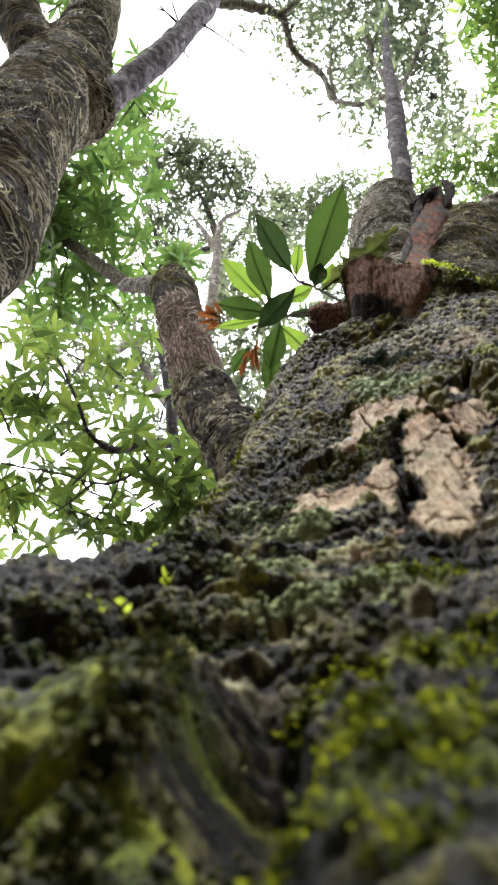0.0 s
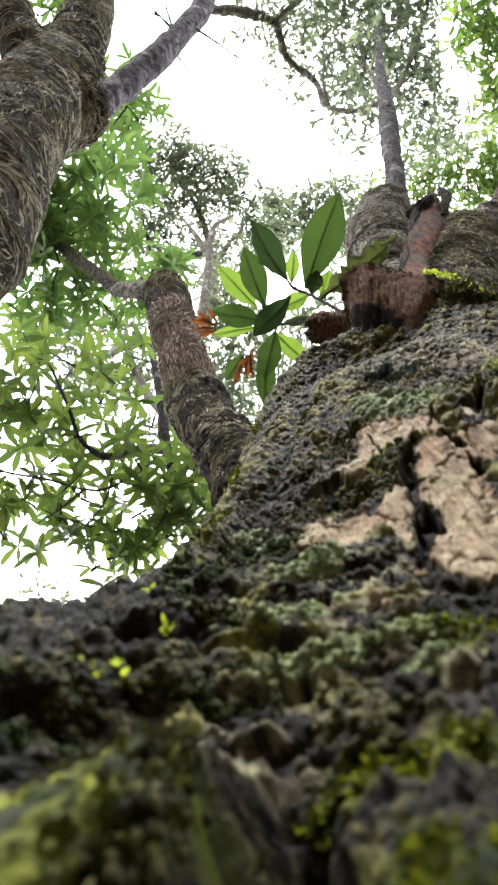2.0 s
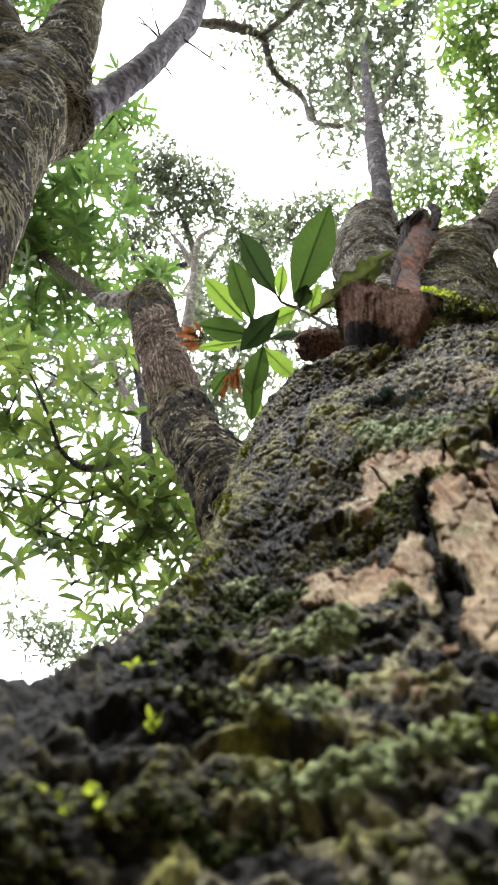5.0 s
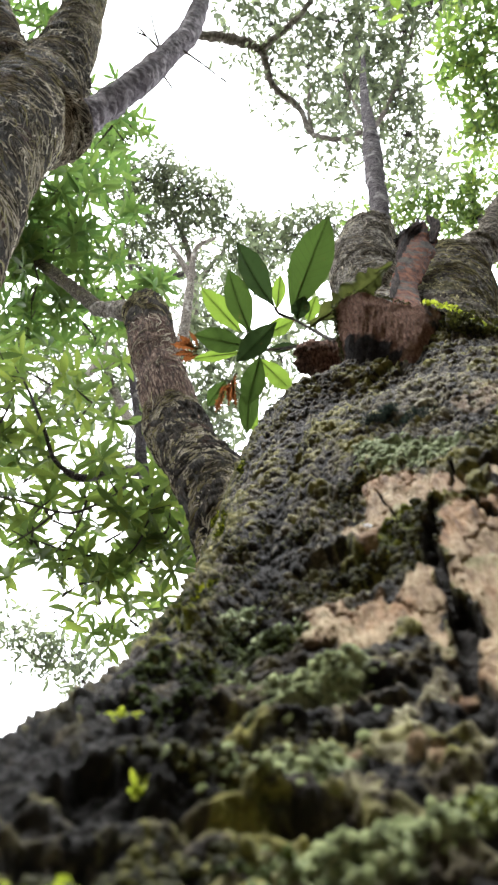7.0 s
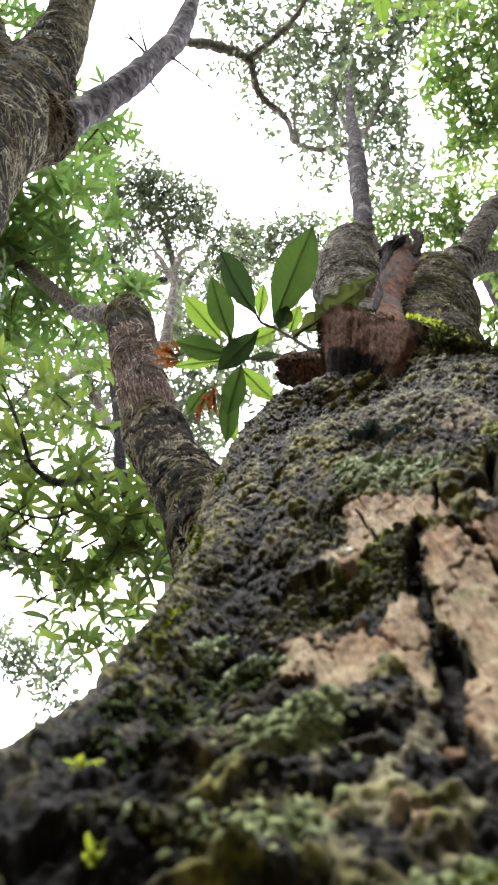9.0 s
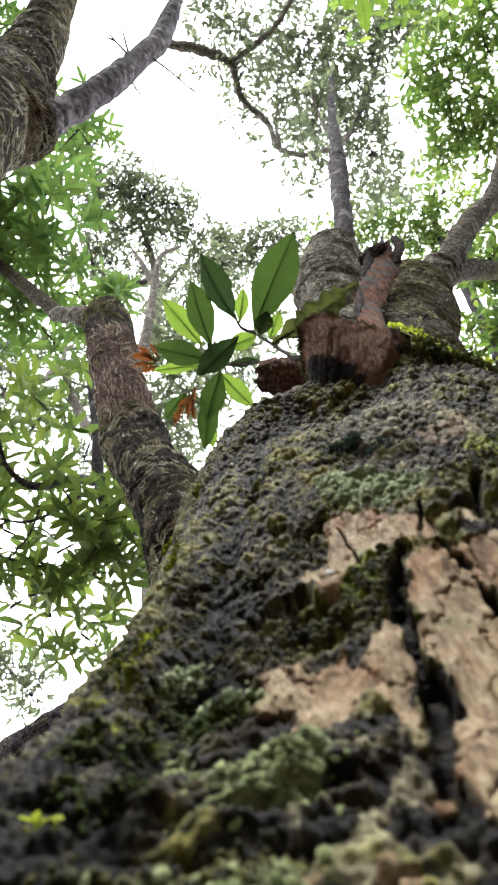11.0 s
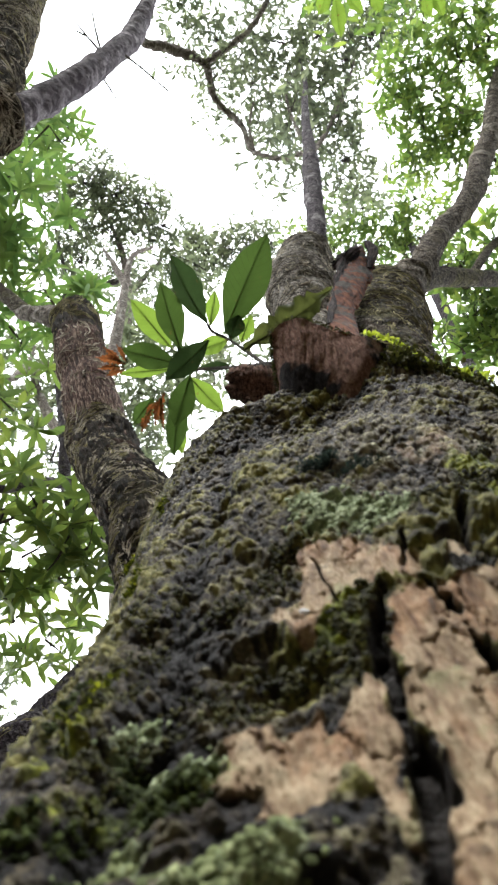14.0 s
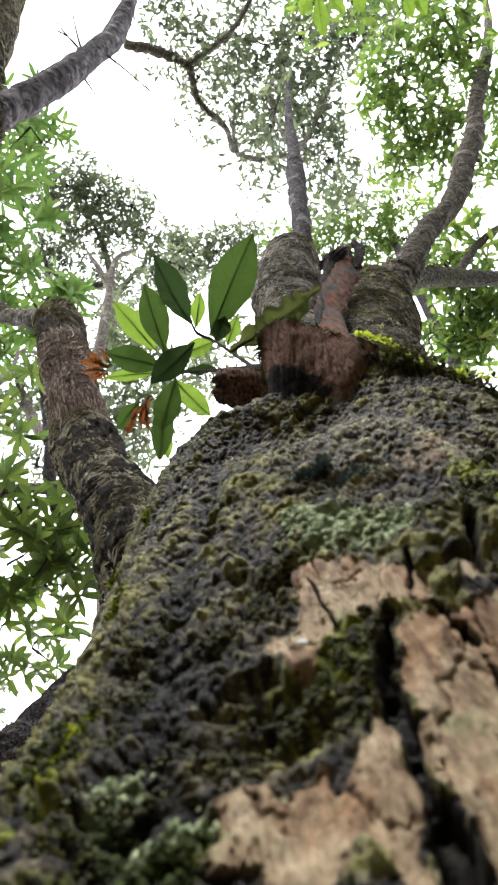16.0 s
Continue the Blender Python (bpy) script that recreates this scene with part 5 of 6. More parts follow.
def build_far_trees():
    tree = thing("canopy_tree", (1.0, 5.2, 0.0), "tall far forest tree with a pale trunk and olive crown", "tree", group="far forest trees")
    limb("trunk", [(1.0, 5.2, -0.05), (0.7, 4.9, 3.0), (-0.323, 3.994, 8.712), (-0.878, 3.96, 11.49), (-0.546, 2.929, 13.023), (-0.634, 2.327, 14.388), (-0.853, 1.769, 15.192), (-1.205, 1.283, 15.972)], [0.16, 0.13, 0.11, 0.10, 0.10, 0.085, 0.06, 0.03], PALEBARK, tree, step=0.15, sides=16)
    limb("limb", [(-0.578, 2.643, 13.698), (-0.348, 2.315, 14.379), (0.042, 1.949, 15.068)], [0.06, 0.05, 0.02], PALEBARK, tree, step=0.15, sides=10)
    limb("limb", [(-0.657, 2.328, 14.389), (-1.657, 2.579, 14.328), (-2.162, 1.607, 15.33)], [0.06, 0.05, 0.02], GREYBARK, tree, step=0.15, sides=10)
    A = [((-2.119, 1.008, 15.592), 0.8), ((-1.593, 0.714, 15.695), 0.9), ((-0.996, 0.852, 15.604), 1.0), ((-0.342, 0.934, 15.535), 0.9), ((-1.867, 1.54, 15.345), 0.8), ((-1.156, 1.51, 15.322), 0.8), ((-0.562, 1.54, 15.279), 0.6), ((-1.612, 2.181, 15.049), 0.7), ((-0.898, 2.26, 14.978), 0.5), ((-2.264, 2.208, 15.07), 0.8), ((0.024, 1.298, 15.356), 0.5), ((-1.303, 0.485, 15.782), 0.6)]
    B = [((0.509, 1.658, 15.172), 0.7), ((0.986, 1.747, 15.109), 0.8), ((1.457, 1.619, 15.142), 0.7), ((1.926, 1.437, 15.199), 0.6), ((0.288, 2.265, 14.916), 0.7), ((2.282, 1.422, 15.187), 0.5), ((0.762, 2.245, 14.901), 0.8), ((1.947, 2.196, 14.863), 0.7), ((-0.053, 2.822, 14.687), 0.5)]
    crown(tree, [(*p, 0.5, k) for p, k in A + B], LEAF_FAR, leaf=0.14, slim=0.37, rosettes=175, whorl=3.4, loose=0.7)
    tree = thing("canopy_tree", (0.4, 7.0, 0.0), "far forest tree with thin pale limbs and grey-green leaves", "tree", group="far forest trees")
    limb("trunk", [(0.4, 7.0, -0.05), (0.2, 6.5, 3.0), (-0.396, 4.436, 7.973), (-1.701, 4.173, 11.438), (-2.047, 3.667, 12.226), (-1.591, 3.719, 12.618)], [0.2, 0.16, 0.1, 0.08, 0.06, 0.04], PALEBARK, tree, step=0.15, sides=14)
    for pts, rad in (
        ([(-0.547, 2.551, 9.28), (-0.501, 2.107, 10.018), (-0.482, 1.792, 10.694), (-0.428, 1.469, 11.355), (-0.133, 1.371, 11.98)], [0.08, 0.07, 0.055, 0.04, 0.025]),
        ([(-0.482, 1.792, 10.694), (-0.684, 1.588, 11.122), (-0.893, 1.408, 11.537)], [0.06, 0.045, 0.02]),
        ([(-2.236, 3.004, 8.853), (-1.797, 2.912, 9.423), (-1.404, 2.794, 9.743), (-1.176, 2.861, 9.755)], [0.045, 0.045, 0.035, 0.02]),
        ([(-1.797, 2.912, 9.423), (-1.698, 2.822, 9.897), (-1.7, 2.699, 10.355)], [0.05, 0.035, 0.015]),
    ):
        limb("limb", pts, rad, PALEBARK, tree, step=0.1, sides=12)
    A = [((-3.478, 3.401, 12.416), 0.8), ((-2.814, 3.513, 12.333), 0.9), ((-2.209, 3.302, 12.396), 0.9), ((-3.823, 3.787, 12.263), 0.7), ((-3.003, 4.033, 12.113), 0.8), ((-2.137, 4.09, 12.044), 0.8), ((-1.794, 3.61, 12.238), 0.6), ((-2.702, 7.016, 8.592), 0.7), ((-2.233, 7.113, 8.526), 0.7), ((-1.929, 7.372, 8.396), 0.6), ((-2.964, 6.717, 8.737), 0.5), ((-1.723, 4.352, 11.907), 0.6)]
    B = [((-0.281, 3.175, 12.354), 0.6), ((-0.362, 3.923, 12.028), 0.6), ((0.059, 4.464, 11.768), 0.6), ((0.293, 3.709, 12.089), 0.5), ((-2.528, 4.664, 11.81), 0.5), ((-1.601, 5.091, 11.575), 0.7), ((-3.32, 5.442, 11.507), 0.4), ((1.1, 3.49, 12.146), 0.4), ((1.692, 2.813, 12.414), 0.3), ((-0.15, 3.466, 10.298), 0.8), ((0.069, 2.891, 10.492), 0.7), ((-0.394, 2.865, 10.588), 0.6), ((0.48, 3.472, 10.179), 0.6)]
    C = [((0.862, 2.8, 10.383), 0.6), ((1.34, 2.353, 10.478), 0.4), ((-0.17, 2.368, 10.751), 0.6), ((-0.508, 3.821, 10.218), 0.6), ((0.01, 4.076, 10.018), 0.7), ((-0.748, 2.494, 11.902), 0.5), ((-0.246, 2.088, 13.072), 0.5), ((0.639, 1.704, 13.066), 0.5)]
    crown(tree, [(*p, 0.42, k) for p, k in A + B + C], LEAF_FAR, leaf=0.14, slim=0.37, rosettes=108, whorl=3.4, loose=0.7)
    tree = thing("canopy_tree", (5.5, 5.0, 0.0), "far forest tree with a sunlit light green crown", "tree", group="far forest trees")
    limb("trunk", [(5.5, 5.0, -0.05), (5.0, 4.0, 6.0), (4.6, 1.5, 11.718), (4.75, 0.95, 13.64), (4.7, 0.55, 14.3)], [0.2, 0.17, 0.1, 0.06, 0.02], GREYBARK, tree, step=0.15, sides=14)
    A = [((3.182, 0.593, 13.867), 0.6), ((3.761, 0.472, 13.891), 0.9), ((4.399, 0.542, 13.828), 0.9), ((4.937, 0.859, 13.66), 0.9), ((4.149, 1.086, 13.6), 0.9), ((3.566, 1.062, 13.64), 0.9), ((4.76, 0.188, 13.966), 0.7), ((3.198, 1.174, 13.609), 0.7), ((4.683, 1.257, 13.497), 0.8), ((5.297, 0.456, 13.82), 0.8), ((5.427, 1.324, 13.431), 0.9), ((2.665, 1.197, 14.173), 0.6)]
    crown(tree, [(*p, 0.42, k) for p, k in A], LEAF_NEAR, leaf=0.15, slim=0.34, rosettes=90, whorl=3.6, loose=0.6)


def crowns_of_main():
    """The crown over the two limbs of the mossy tree."""
    for pts, rad in (
        ([(1.811, -0.248, 10.477), (1.543, -0.164, 10.782), (1.218, -0.228, 11.155), (1.073, -0.571, 11.751), (0.658, -0.88, 11.908), (0.476, -1.338, 12.12), (0.031, -1.445, 11.971), (-0.443, -1.455, 11.78)], [0.05, 0.05, 0.055, 0.06, 0.065, 0.075, 0.10, 0.09]),
        ([(0.476, -1.353, 12.127), (0.832, -1.647, 12.238), (1.162, -1.987, 12.372), (1.443, -2.541, 12.602)], [0.07, 0.06, 0.06, 0.04]),
        ([(1.243, -0.2, 11.141), (1.176, -0.58, 11.531), (1.272, -1.061, 11.957)], [0.03, 0.03, 0.012]),
        ([(1.805, -0.14, 9.992), (2.303, -0.684, 11.192), (2.662, -1.351, 12.015), (2.814, -1.978, 12.284)], [0.05, 0.04, 0.03, 0.015]),
        ([(1.806, -0.422, 10.554), (1.737, -1.08, 11.942), (2.074, -1.796, 12.789)], [0.04, 0.03, 0.015]),
    ):
        # pale bark here puts the haze over these high branches into their colour
        limb("branch", pts, [r * 0.7 for r in rad], PALEBARK, MAIN, step=0.03, sides=18, rough=0.32, ringed=0.15)
    A = [((0.066, -1.92, 12.726), 0.5), ((0.651, -1.778, 12.852), 0.7), ((1.245, -1.759, 13.361), 0.8), ((1.716, -1.863, 12.836), 0.9), ((2.245, -2.048, 12.891), 0.9), ((2.61, -1.698, 12.171), 0.9), ((1.305, -1.249, 13.133), 0.7), ((1.821, -1.297, 12.581), 0.9), ((2.241, -1.256, 11.995), 1.0), ((0.899, -0.763, 12.939), 0.35), ((1.645, -0.751, 12.896), 0.9), ((2.001, -0.742, 11.78), 0.9)]
    B = [((2.408, -0.732, 11.317), 0.9), ((2.556, -0.253, 10.989), 0.8), ((2.927, 0.064, 10.83), 0.5), ((1.675, -0.263, 11.585), 0.4), ((0.184, -2.404, 12.934), 0.8), ((1.343, -2.499, 13.136), 0.9), ((2.407, -2.625, 13.138), 0.9), ((2.832, -1.959, 11.728), 0.8), ((0.665, -1.249, 12.618), 0.4), ((2.28, 0.186, 10.262), 0.4), ((1.63, 0.108, 10.329), 0.25), ((3.145, -2.266, 11.848), 0.8)]
    E = [((1.543, -0.164, 10.782), 0.08), ((1.218, -0.228, 11.155), 0.1), ((1.073, -0.571, 11.751), 0.1), ((0.658, -0.88, 11.908), 0.12), ((0.476, -1.338, 12.12), 0.15), ((0.031, -1.445, 11.971), 0.15), ((0.9, -1.7, 12.3), 0.2), ((1.5, -0.75, 9.9), 0.25)]
    crown(MAIN, [(*p, 0.42, k) for p, k in A + B + E], LEAF_FAR, leaf=0.115, slim=0.40, rosettes=140, whorl=3.6, loose=0.7)
    for pts, rad in (
        ([(3.223, -0.713, 7.878), (2.946, -0.761, 7.949), (2.651, -0.941, 8.077)], [0.03, 0.025, 0.01]),
        ([(3.578, -1.174, 8.769), (3.37, -1.504, 8.942), (3.256, -1.845, 9.103)], [0.03, 0.025, 0.01]),
        ([(0.98, 0.38, 3.26), (1.22, 0.37, 3.62), (1.607, 0.40, 4.02), (1.991, 0.43, 4.40), (2.5, 0.43, 4.86)], [0.05, 0.048, 0.045, 0.042, 0.035]),
        ([(1.91, 0.535, 4.759), (2.368, 0.304, 5.427), (3.012, 0.066, 6.064)], [0.03, 0.03, 0.025]),
    ):
        limb("branch", pts, rad, MOTTLED, MAIN, step=0.04, sides=16, rough=0.15)
    C = [((2.126, -1.08, 7.677), 0.6), ((2.096, -0.73, 7.538), 0.7), ((2.405, -0.865, 7.541), 0.8), ((2.653, -1.142, 7.612), 0.8), ((2.903, -1.369, 7.663), 0.7), ((2.375, -0.516, 7.402), 0.8), ((2.642, -0.497, 7.348), 0.8), ((3.04, -0.891, 7.442), 0.7), ((2.29, -0.209, 7.29), 0.5), ((2.609, -0.197, 7.23), 0.4), ((3.079, -0.302, 7.193), 0.8), ((2.426, -1.362, 7.742), 0.6), ((3.366, -0.781, 7.341), 0.8)]
    D = [((2.217, 0.497, 5.587), 0.6), ((2.413, 0.592, 5.515), 0.7), ((2.324, 0.838, 5.429), 0.6), ((2.522, 0.972, 5.34), 0.8), ((2.395, 0.319, 5.63), 0.5), ((2.277, 1.079, 5.337), 0.6), ((1.18, -1.186, 6.459), 0.25), ((1.429, -1.235, 6.437), 0.25), ((1.805, -1.28, 6.391), 0.4), ((2.635, 0.762, 5.407), 0.8), ((1.816, -1.54, 7.044), 0.7), ((2.589, -1.659, 7.508), 0.8)]
    crown(MAIN, [(*p, 0.27, k) for p, k in C + D], LEAF_NEAR, leaf=0.10, slim=0.36, rosettes=74, whorl=5, loose=0.4)


def build_overhang():
    """Broad leaves on a twig over the camera, in the painted backlit leaf colour."""
    tree = thing("overhanging_branch", (1.3, -1.3, 6.1), "drooping twig with broad bright green leaves", "branch")
    limb("twig", [(3.4, -1.9, 8.6), (2.2, -1.7, 6.9), (1.65, -1.3, 6.0), (1.3, -1.28, 6.02), (1.05, -1.24, 6.06)], [0.02, 0.014, 0.009, 0.007, 0.003], TWIG, tree, sides=8)
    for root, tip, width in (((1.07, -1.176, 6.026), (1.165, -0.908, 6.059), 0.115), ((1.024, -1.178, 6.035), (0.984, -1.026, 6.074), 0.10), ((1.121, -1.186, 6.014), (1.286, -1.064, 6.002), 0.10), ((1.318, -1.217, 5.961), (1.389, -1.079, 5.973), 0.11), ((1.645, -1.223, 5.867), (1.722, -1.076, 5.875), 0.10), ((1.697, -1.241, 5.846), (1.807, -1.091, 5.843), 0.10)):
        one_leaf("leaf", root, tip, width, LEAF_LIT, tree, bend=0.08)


def build_side_limb():
    tree = thing("mossy_tree", (-2.2, 2.6, 0.0), "thick mossy limb of a neighbouring tree bending upward", "tree")
    stem = [(-2.2, 2.6, -0.05), (-2.0, 2.4, 1.0), (-0.989, 3.098, 3.039), (-0.612, 2.824, 3.192), (-0.432, 2.814, 3.382), (-0.274, 2.879, 3.764), (-0.037, 3.056, 4.306), (0.329, 3.238, 5.041)]
    thick = [0.2, 0.19, 0.17, 0.15, 0.135, 0.125, 0.12, 0.1]
    limb("trunk", stem, thick, GREYBARK, tree, step=0.015, sides=80, rough=0.16, salt=21)
    strands(tree, stem, thick, 3000, 0.05, STRAND_OLIVE, "olive moss fibres", 2.0, 21, 0.16, (0.35, 0.95), 0.002)


def one_leaf(name, root, tip, width, material, parent, facing=(0.0, -0.45, -1.0), bend=0.12, twist=0.0, label="", ripple=0.05):
    """One large leaf: a wavy blade with a raised midrib, from root to tip."""
    root, tip = np.array(root), np.array(tip)
    way = tip - root
    L = np.linalg.norm(way)
    way /= L
    across = np.cross(way, np.array(facing))
    across /= np.linalg.norm(across)
    nor = np.cross(across, way)
    across, nor = across * math.cos(twist) + nor * math.sin(twist), nor * math.cos(twist) - across * math.sin(twist)
    ns, nc = 25, 11
    u, c = np.meshgrid(np.linspace(0, 1, ns), np.linspace(-1, 1, nc), indexing="ij")
    half = np.clip(np.sin(np.pi * (0.02 + 0.98 * u) ** 1.15), 0, 1) ** 0.95 * (0.5 * width)
    half[-1] = 0.0004
    wave = ripple * width * np.sin(u * 26 + c * 2 + 9 * ripple * np.sin(u * 17)) * np.abs(c) + 0.22 * half * np.abs(c) - L * bend * 4 * (u - u * u) * 0.5
    ribs = 0.005 * width * np.cos(u * 70 - np.abs(c) * 9) - 0.05 * width * np.exp(-((c / 0.12) ** 2))
    p = root + way * (u * L)[..., None] + across * (c * half)[..., None] + nor * (wave + ribs * (half > 0.001))[..., None]
    base = np.array(parent.location)
    i, j = np.meshgrid(np.arange(ns - 1), np.arange(nc - 1), indexing="ij")
    a = (i * nc + j).ravel()
    uv = np.stack([u.ravel(), c.ravel()], 1)
    blade = part(name, mesh_of(name, p.reshape(-1, 3) - base, np.stack([a, a + 1, a + nc + 1, a + nc], 1), material, True, uv), parent, label)
    rib = p[:, nc // 2] - nor * 0.0008
    pts = [tuple(rib[k]) for k in range(0, ns, 4)]
    stem = limb("midrib", pts, list(np.linspace(0.0024, 0.0006, len(pts))), MIDRIB, parent, sides=6, step=0.02, rough=0.02)
    stem.parent = blade
    return blade


def build_epiphyte():
    plant = thing("epiphyte_plant", (0.167, 0.299, 1.725), "large-leaved green plant growing from the broken stub", "plant")
    leaves = (
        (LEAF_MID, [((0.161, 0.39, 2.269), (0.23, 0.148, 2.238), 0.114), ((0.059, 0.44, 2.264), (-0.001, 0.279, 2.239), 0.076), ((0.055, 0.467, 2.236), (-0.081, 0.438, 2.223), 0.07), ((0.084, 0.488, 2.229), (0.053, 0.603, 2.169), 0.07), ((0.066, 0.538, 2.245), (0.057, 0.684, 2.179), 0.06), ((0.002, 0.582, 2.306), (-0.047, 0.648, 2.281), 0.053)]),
        (LEAF_SHADED, [((0.117, 0.375, 2.297), (0.019, 0.221, 2.268), 0.086), ((0.119, 0.396, 2.21), (0.024, 0.488, 2.168), 0.071), ((0.098, 0.479, 2.251), (0.176, 0.457, 2.23), 0.03), ((0.174, 0.4, 2.245), (0.186, 0.336, 2.237), 0.053)]),
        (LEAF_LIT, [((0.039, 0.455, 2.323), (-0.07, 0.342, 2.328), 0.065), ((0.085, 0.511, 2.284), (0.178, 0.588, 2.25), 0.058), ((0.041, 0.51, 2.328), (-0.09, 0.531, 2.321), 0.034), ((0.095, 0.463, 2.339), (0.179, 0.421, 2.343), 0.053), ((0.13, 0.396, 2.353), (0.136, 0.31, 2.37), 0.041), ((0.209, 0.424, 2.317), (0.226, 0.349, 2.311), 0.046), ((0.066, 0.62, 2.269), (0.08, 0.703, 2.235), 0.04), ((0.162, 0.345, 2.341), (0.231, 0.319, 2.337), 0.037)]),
    )
    # each leaf gets its lit or shaded copy by hand
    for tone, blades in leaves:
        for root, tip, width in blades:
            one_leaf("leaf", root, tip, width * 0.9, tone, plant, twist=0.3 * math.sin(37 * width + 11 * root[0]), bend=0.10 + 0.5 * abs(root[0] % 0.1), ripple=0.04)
    one_leaf("leaf", (0.132, 0.283, 1.709), (0.260, 0.172, 1.704), 0.05, STRAP, plant, twist=0.3, ripple=0.3, label="long wavy strap leaf with brown spots")
    for root, tip, width in (((0.025, 0.554, 2.273), (0.008, 0.631, 2.245), 0.026), ((-0.072, 0.493, 2.291), (-0.146, 0.482, 2.29), 0.022), ((-0.074, 0.507, 2.287), (-0.117, 0.523, 2.28), 0.02), ((-0.003, 0.596, 2.258), (-0.025, 0.649, 2.238), 0.022), ((-0.078, 0.498, 2.29), (-0.128, 0.458, 2.30), 0.017), ((-0.075, 0.502, 2.29), (-0.14, 0.505, 2.27), 0.014), ((-0.07, 0.49, 2.29), (-0.098, 0.452, 2.31), 0.014), ((0.012, 0.574, 2.268), (-0.018, 0.612, 2.262), 0.016), ((0.02, 0.57, 2.268), (0.03, 0.636, 2.235), 0.014)):
        one_leaf("leaf", root, tip, width, LEAF_DEAD, plant, twist=0.7, ripple=0.28, label="withered orange-brown leaf")
    for pts in ([(0.201, 0.315, 1.68), (0.2, 0.318, 1.77), (0.174, 0.363, 1.9), (0.12, 0.446, 2.144), (0.079, 0.478, 2.232)], [(0.196, 0.32, 1.72), (0.186, 0.364, 2.003), (0.163, 0.396, 2.247)], [(0.081, 0.478, 2.232), (0.06, 0.456, 2.26), (0.049, 0.433, 2.267)], [(0.163, 0.396, 2.247), (0.13, 0.392, 2.282), (0.117, 0.375, 2.297)]):
        limb("stalk", pts, [0.004] * (len(pts) - 1) + [0.0025], TWIG, plant, step=0.02, sides=8, rough=0.05)
    return plant


def build_moss():
    def clumps(spots, each=6, tight=0.4):
        """Breaks each spot up into small clumps with gaps between."""
        out = []
        for c, rx, rz, m in spots:
            out.append([])
            for _ in range(each):
                q = (c[0] + RNG.normal() * rx / 0.33 * 0.7, c[1] + RNG.normal() * rz * 0.7)
                out[-1].append((q, rx * tight, rz * tight, max(8, int(m / each * (0.4 + 1.2 * RNG.random())))))
        return out

    tufts("moss_cushion", MAIN, clumps([((0.335, 0.612), 0.022, 0.012, 420), ((0.30, 0.592), 0.022, 0.014, 420), ((0.262, 0.575), 0.022, 0.014, 300), ((0.30, 0.657), 0.016, 0.006, 320), ((0.352, 0.655), 0.014, 0.005, 260), ((0.40, 0.66), 0.010, 0.004, 160), ((0.25, 0.65), 0.02, 0.008, 240), ((0.30, 0.728), 0.016, 0.008, 240), ((0.33, 0.58), 0.02, 0.010, 300)], 7, 0.24), MOSS, 0.0023, 0.8, 0.004, "yellow-green leafy moss on bark")
    tufts("moss_cushion", MAIN, clumps([((0.458, 0.596), 0.012, 0.03, 300), ((0.607, 0.697), 0.011, 0.014, 300), ((0.55, 0.712), 0.014, 0.010, 260), ((0.37, 0.677), 0.016, 0.008, 200), ((0.512, 0.763), 0.018, 0.008, 260)], 5, 0.45), MOSS_DARK, 0.0016, 1.1, 0.003, "olive moss over root lumps", "bead")
    tufts("moss_cushion", MAIN, clumps([((0.497, 0.62), 0.016, 0.028, 420), ((0.50, 0.648), 0.012, 0.012, 220)], 6, 0.4), MOSS_DARK, 0.0030, 0.5, 0.003, "drooping olive moss on a root lump")
    tufts("moss_cushion", MAIN, [((0.766, 0.939), 0.006, 0.014, 220), ((0.945, 1.125), 0.004, 0.014, 360), ((1.096, 1.328), 0.003, 0.02, 320), ((1.213, 1.276), 0.003, 0.012, 200)], MOSS, 0.003, 0.7, 0.004, "yellow-green moss along the trunk's side")
    tufts("moss_cushion", MAIN, clumps([((0.729, 0.962), 0.01, 0.03, 360), ((0.755, 0.93), 0.012, 0.03, 360), ((0.78, 1.03), 0.012, 0.03, 360), ((0.681, 0.881), 0.014, 0.014, 300), ((0.37, 0.945), 0.012, 0.012, 460), ((0.372, 0.925), 0.010, 0.010, 300), ((-0.062, 1.161), 0.012, 0.014, 500), ((0.014, 1.108), 0.016, 0.02, 600), ((-0.02, 1.06), 0.02, 0.02, 500), ((0.48, 1.037), 0.012, 0.012, 300), ((0.142, 1.041), 0.02, 0.014, 400), ((0.46, 0.91), 0.03, 0.010, 600), ((0.55, 0.905), 0.03, 0.012, 350), ((0.55, 1.0), 0.02, 0.02, 400)], 7, 0.35), MOSS_DARK, 0.0012, 1.0, 0.002, "olive moss on the bark's warts", "bead")
    tufts("moss_cushion", MAIN, [((0.376, 1.156), 0.007, 0.007, 500), ((0.425, 1.149), 0.009, 0.003, 260), ((0.30, 1.131), 0.014, 0.003, 300)], MOSS_BLUE, 0.005, 0.14, 0.006, "dark blue-green fuzzy moss tuft")
    tufts("moss_cushion", MAIN, clumps([((0.671, 0.889), 0.010, 0.010, 450), ((0.596, 0.865), 0.014, 0.008, 450), ((0.575, 0.865), 0.012, 0.008, 300), ((0.703, 0.85), 0.014, 0.010, 260), ((0.672, 0.812), 0.016, 0.010, 260), ((0.841, 0.957), 0.006, 0.016, 400), ((0.548, 0.674), 0.014, 0.006, 340), ((0.53, 0.706), 0.016, 0.006, 300), ((0.625, 0.705), 0.014, 0.014, 420)], 5, 0.4), MOSS_GREEN, 0.0013, 1.0, 0.002, "soft green moss cushion", "bead")
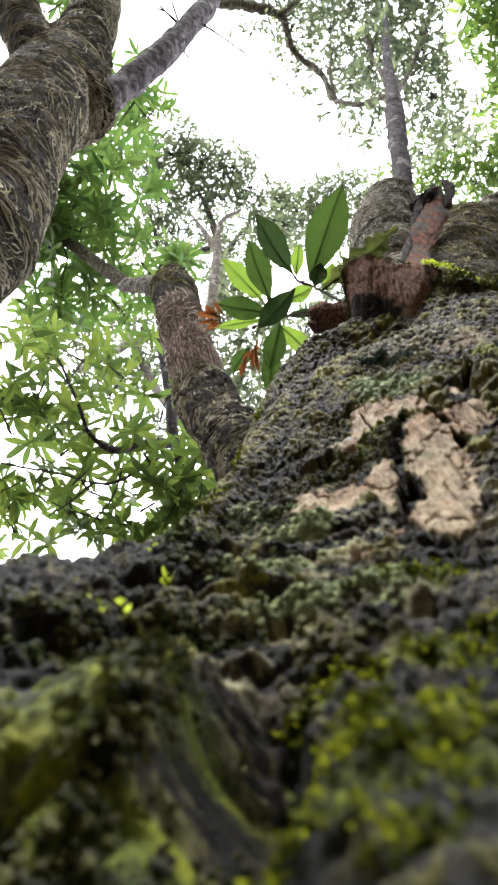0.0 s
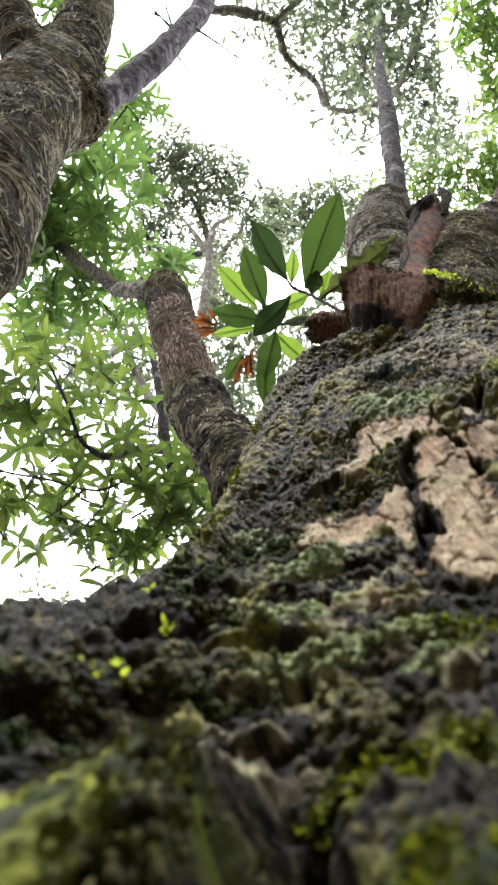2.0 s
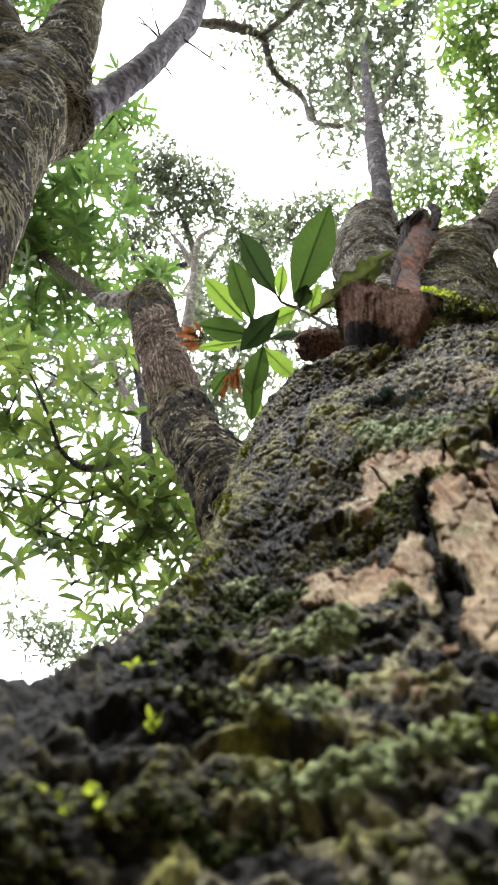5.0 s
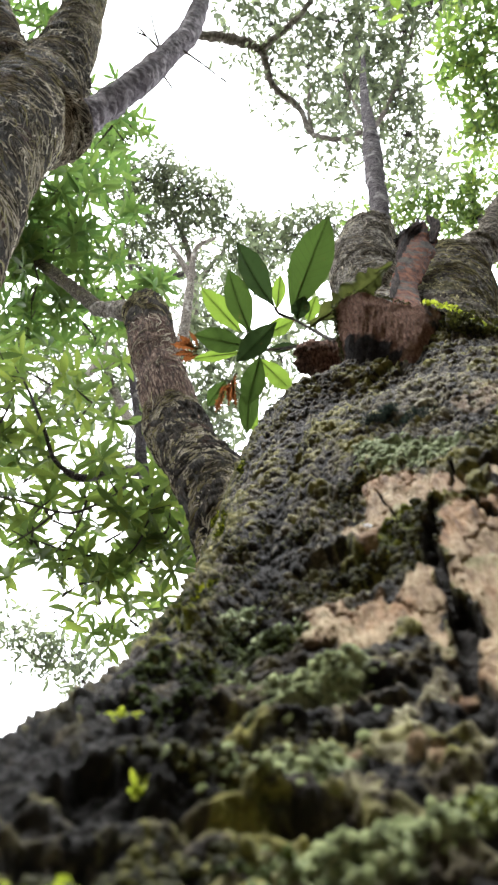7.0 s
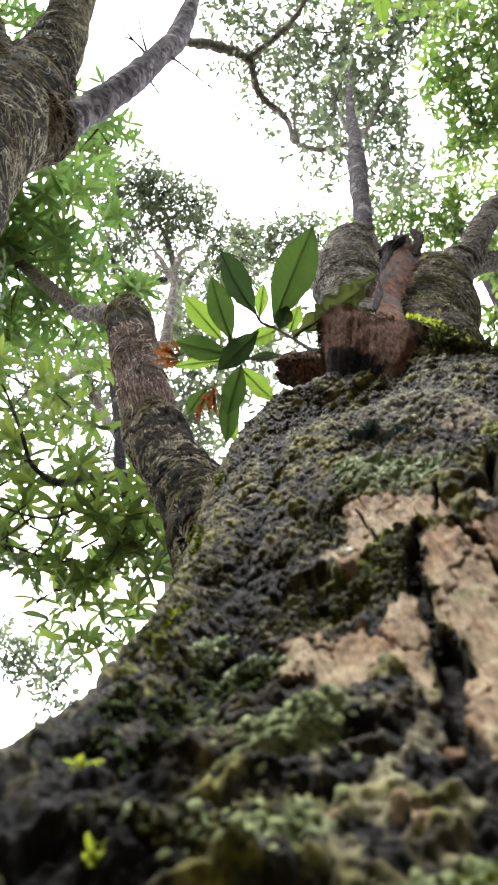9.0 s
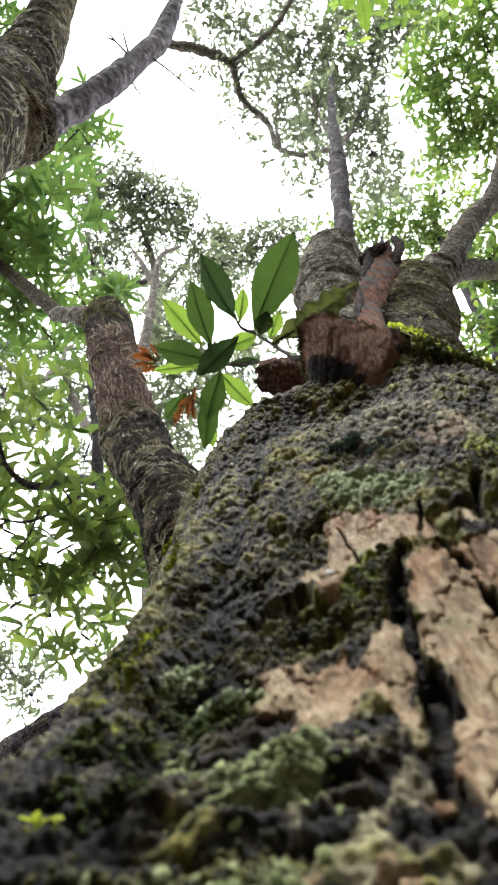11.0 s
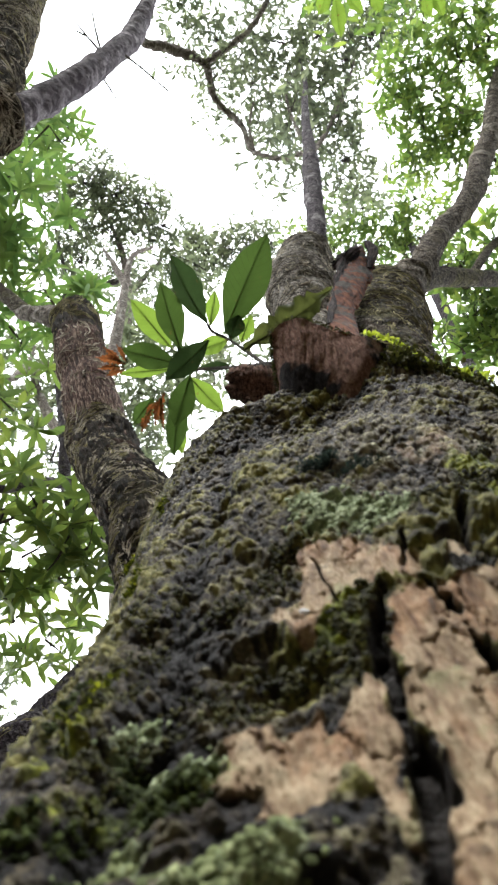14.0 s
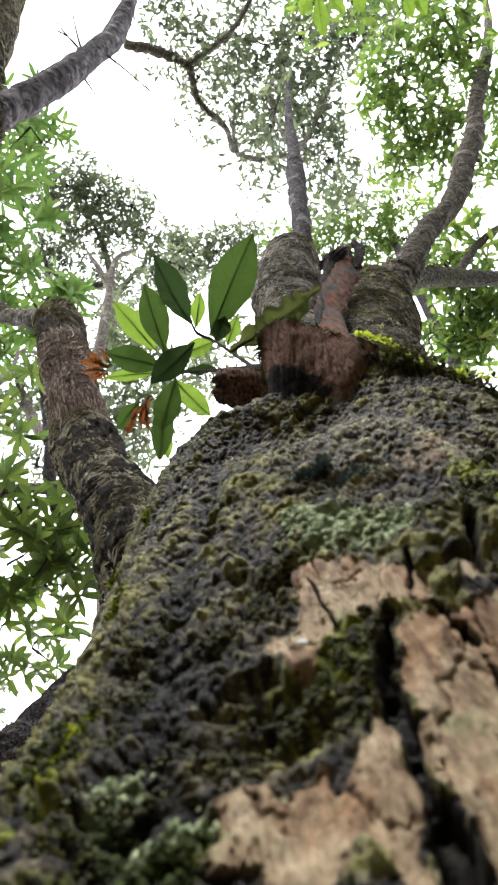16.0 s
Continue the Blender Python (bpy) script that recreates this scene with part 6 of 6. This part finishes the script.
    for paint, spots in ((LICHEN, [k for k in LICHENS if k[0][1] > 0.86]), (LICHEN_LOW, [k for k in LICHENS if k[0][1] < 0.86])):
        tufts("lichen_crust", MAIN, [(c, rx * 0.75, rz * 0.75, int(rx * rz * 600000)) for c, rx, rz in spots], paint, 0.0018, 0.4, 0.0012, "pale green leafy lichen crust", "lobe")
    lines = (
        ("moss_fringe", MOSS_LIME, "lime-green moss fringe on the fork's ridge", [(0.249, 0.190, 1.481), (0.285, 0.193, 1.478), (0.309, 0.202, 1.468), (0.345, 0.219, 1.464), (0.392, 0.225, 1.474), (0.448, 0.232, 1.483)], 300, 0.005, 0.0022),
        ("moss_fringe", MOSS_DARK, "olive moss along the torn rim", [(0.145, 0.215, 1.552), (0.162, 0.198, 1.553), (0.181, 0.189, 1.540), (0.2, 0.191, 1.525), (0.236, 0.194, 1.488)], 420, 0.0022, 0.0022),
        ("moss_fringe", MOSS_DARK, "dark moss below the ridge", [(0.286, 0.21, 1.443), (0.319, 0.221, 1.432), (0.359, 0.232, 1.421), (0.411, 0.242, 1.418)], 2600, 0.006, 0.016),
        ("moss_fringe", MOSS, "yellow moss on the upper bark", [(0.294, 0.277, 1.305), (0.337, 0.264, 1.324), (0.366, 0.266, 1.318)], 900, 0.005, 0.02),
        ("moss_fringe", MOSS_DARK, "olive moss at the stub's side", [(0.145, 0.215, 1.55), (0.150, 0.245, 1.53), (0.157, 0.277, 1.50)], 420, 0.003, 0.003),
    )
    for name, material, label, pts, m, size, wide in lines:
        line, _ = glide(pts, [1.0] * len(pts), 0.002)
        p = line[RNG.integers(0, len(line), m)] + RNG.normal(size=(m, 3)) * wide * 0.6
        L = size * (0.6 + 0.8 * RNG.random(m))
        part(name, leaf_mesh(name, p, unit(m) + np.array([0, -0.5, 0.5]), unit(m) + np.array([0, 0, 0.8]), L, L * 0.75, material, np.array(MAIN.location), stations=4), MAIN, label)
    spot = (0.439, 0.957)
    bm = bmesh.new()
    bmesh.ops.create_uvsphere(bm, u_segments=16, v_segments=10, radius=0.0022)
    bmesh.ops.scale(bm, vec=(1.3, 0.6, 0.9), verts=bm.verts)
    me = bpy.data.meshes.new("water_drop")
    bm.to_mesh(me)
    bm.free()
    me.materials.append(WATER)
    me.polygons.foreach_set("use_smooth", np.ones(len(me.polygons), dtype=bool))
    drop = new("water_drop", me)
    drop.location = bark_point(spot[0], spot[1], 0.0022)[0]
    tagged(drop, "shiny clear water drop on bare bark", "drop")
    for spot, size in (((0.66, 0.793), 0.0075), ((0.58, 0.708), 0.0075), ((0.592, 0.702), 0.005), ((0.600, 0.755), 0.0055)):
        base = bark_point(spot[0], spot[1], 0.001)[0]
        sprout = thing("sprout", tuple(base), "tiny lime-green sprout growing on mossy bark", "plant", group="sprouts on the bark")
        m = 9
        me = leaf_mesh("leaf", np.tile(base, (m, 1)) + RNG.normal(size=(m, 3)) * 0.002, unit(m) + np.array([0, -0.8, 0.5]), unit(m) + np.array([0, 0, 1.0]), size * (0.5 + 0.7 * RNG.random(m)), size * (0.35 + 0.25 * RNG.random(m)), MOSS_LIME, base)
        part("leaf", me, sprout)


def build_shade_woods():
    """Unseen leaf wall all round, added to block low light; ragged, higher behind than ahead."""
    woods = thing("shade_woods", (0.0, 0.0, 0.0), "unseen ring of dark green leaves added to block low sky light", "woods", kind="stuff")
    m = 13000
    a = RNG.random(m) * 2 * np.pi
    ahead = 0.5 + 0.5 * np.sin(a)
    high = 8.6 - 5.4 * smooth(ahead, 0.2, 0.6) + 1.2 * np.sin(a * 7) + 0.8 * np.sin(a * 13 + 1)
    rad = 9.5 + 2.5 * RNG.random(m)
    p = np.stack([rad * np.cos(a), rad * np.sin(a), RNG.random(m) * high], 1)
    part("foliage", leaf_mesh("foliage", p, unit(m), unit(m), 0.7 + 0.7 * RNG.random(m), 0.45 + 0.4 * RNG.random(m), LEAF_NEAR, stations=3), woods)


build_shade_woods()
build_understory()
build_green_tree()
build_far_trees()
crowns_of_main()
build_overhang()
build_side_limb()
build_epiphyte()
build_moss()
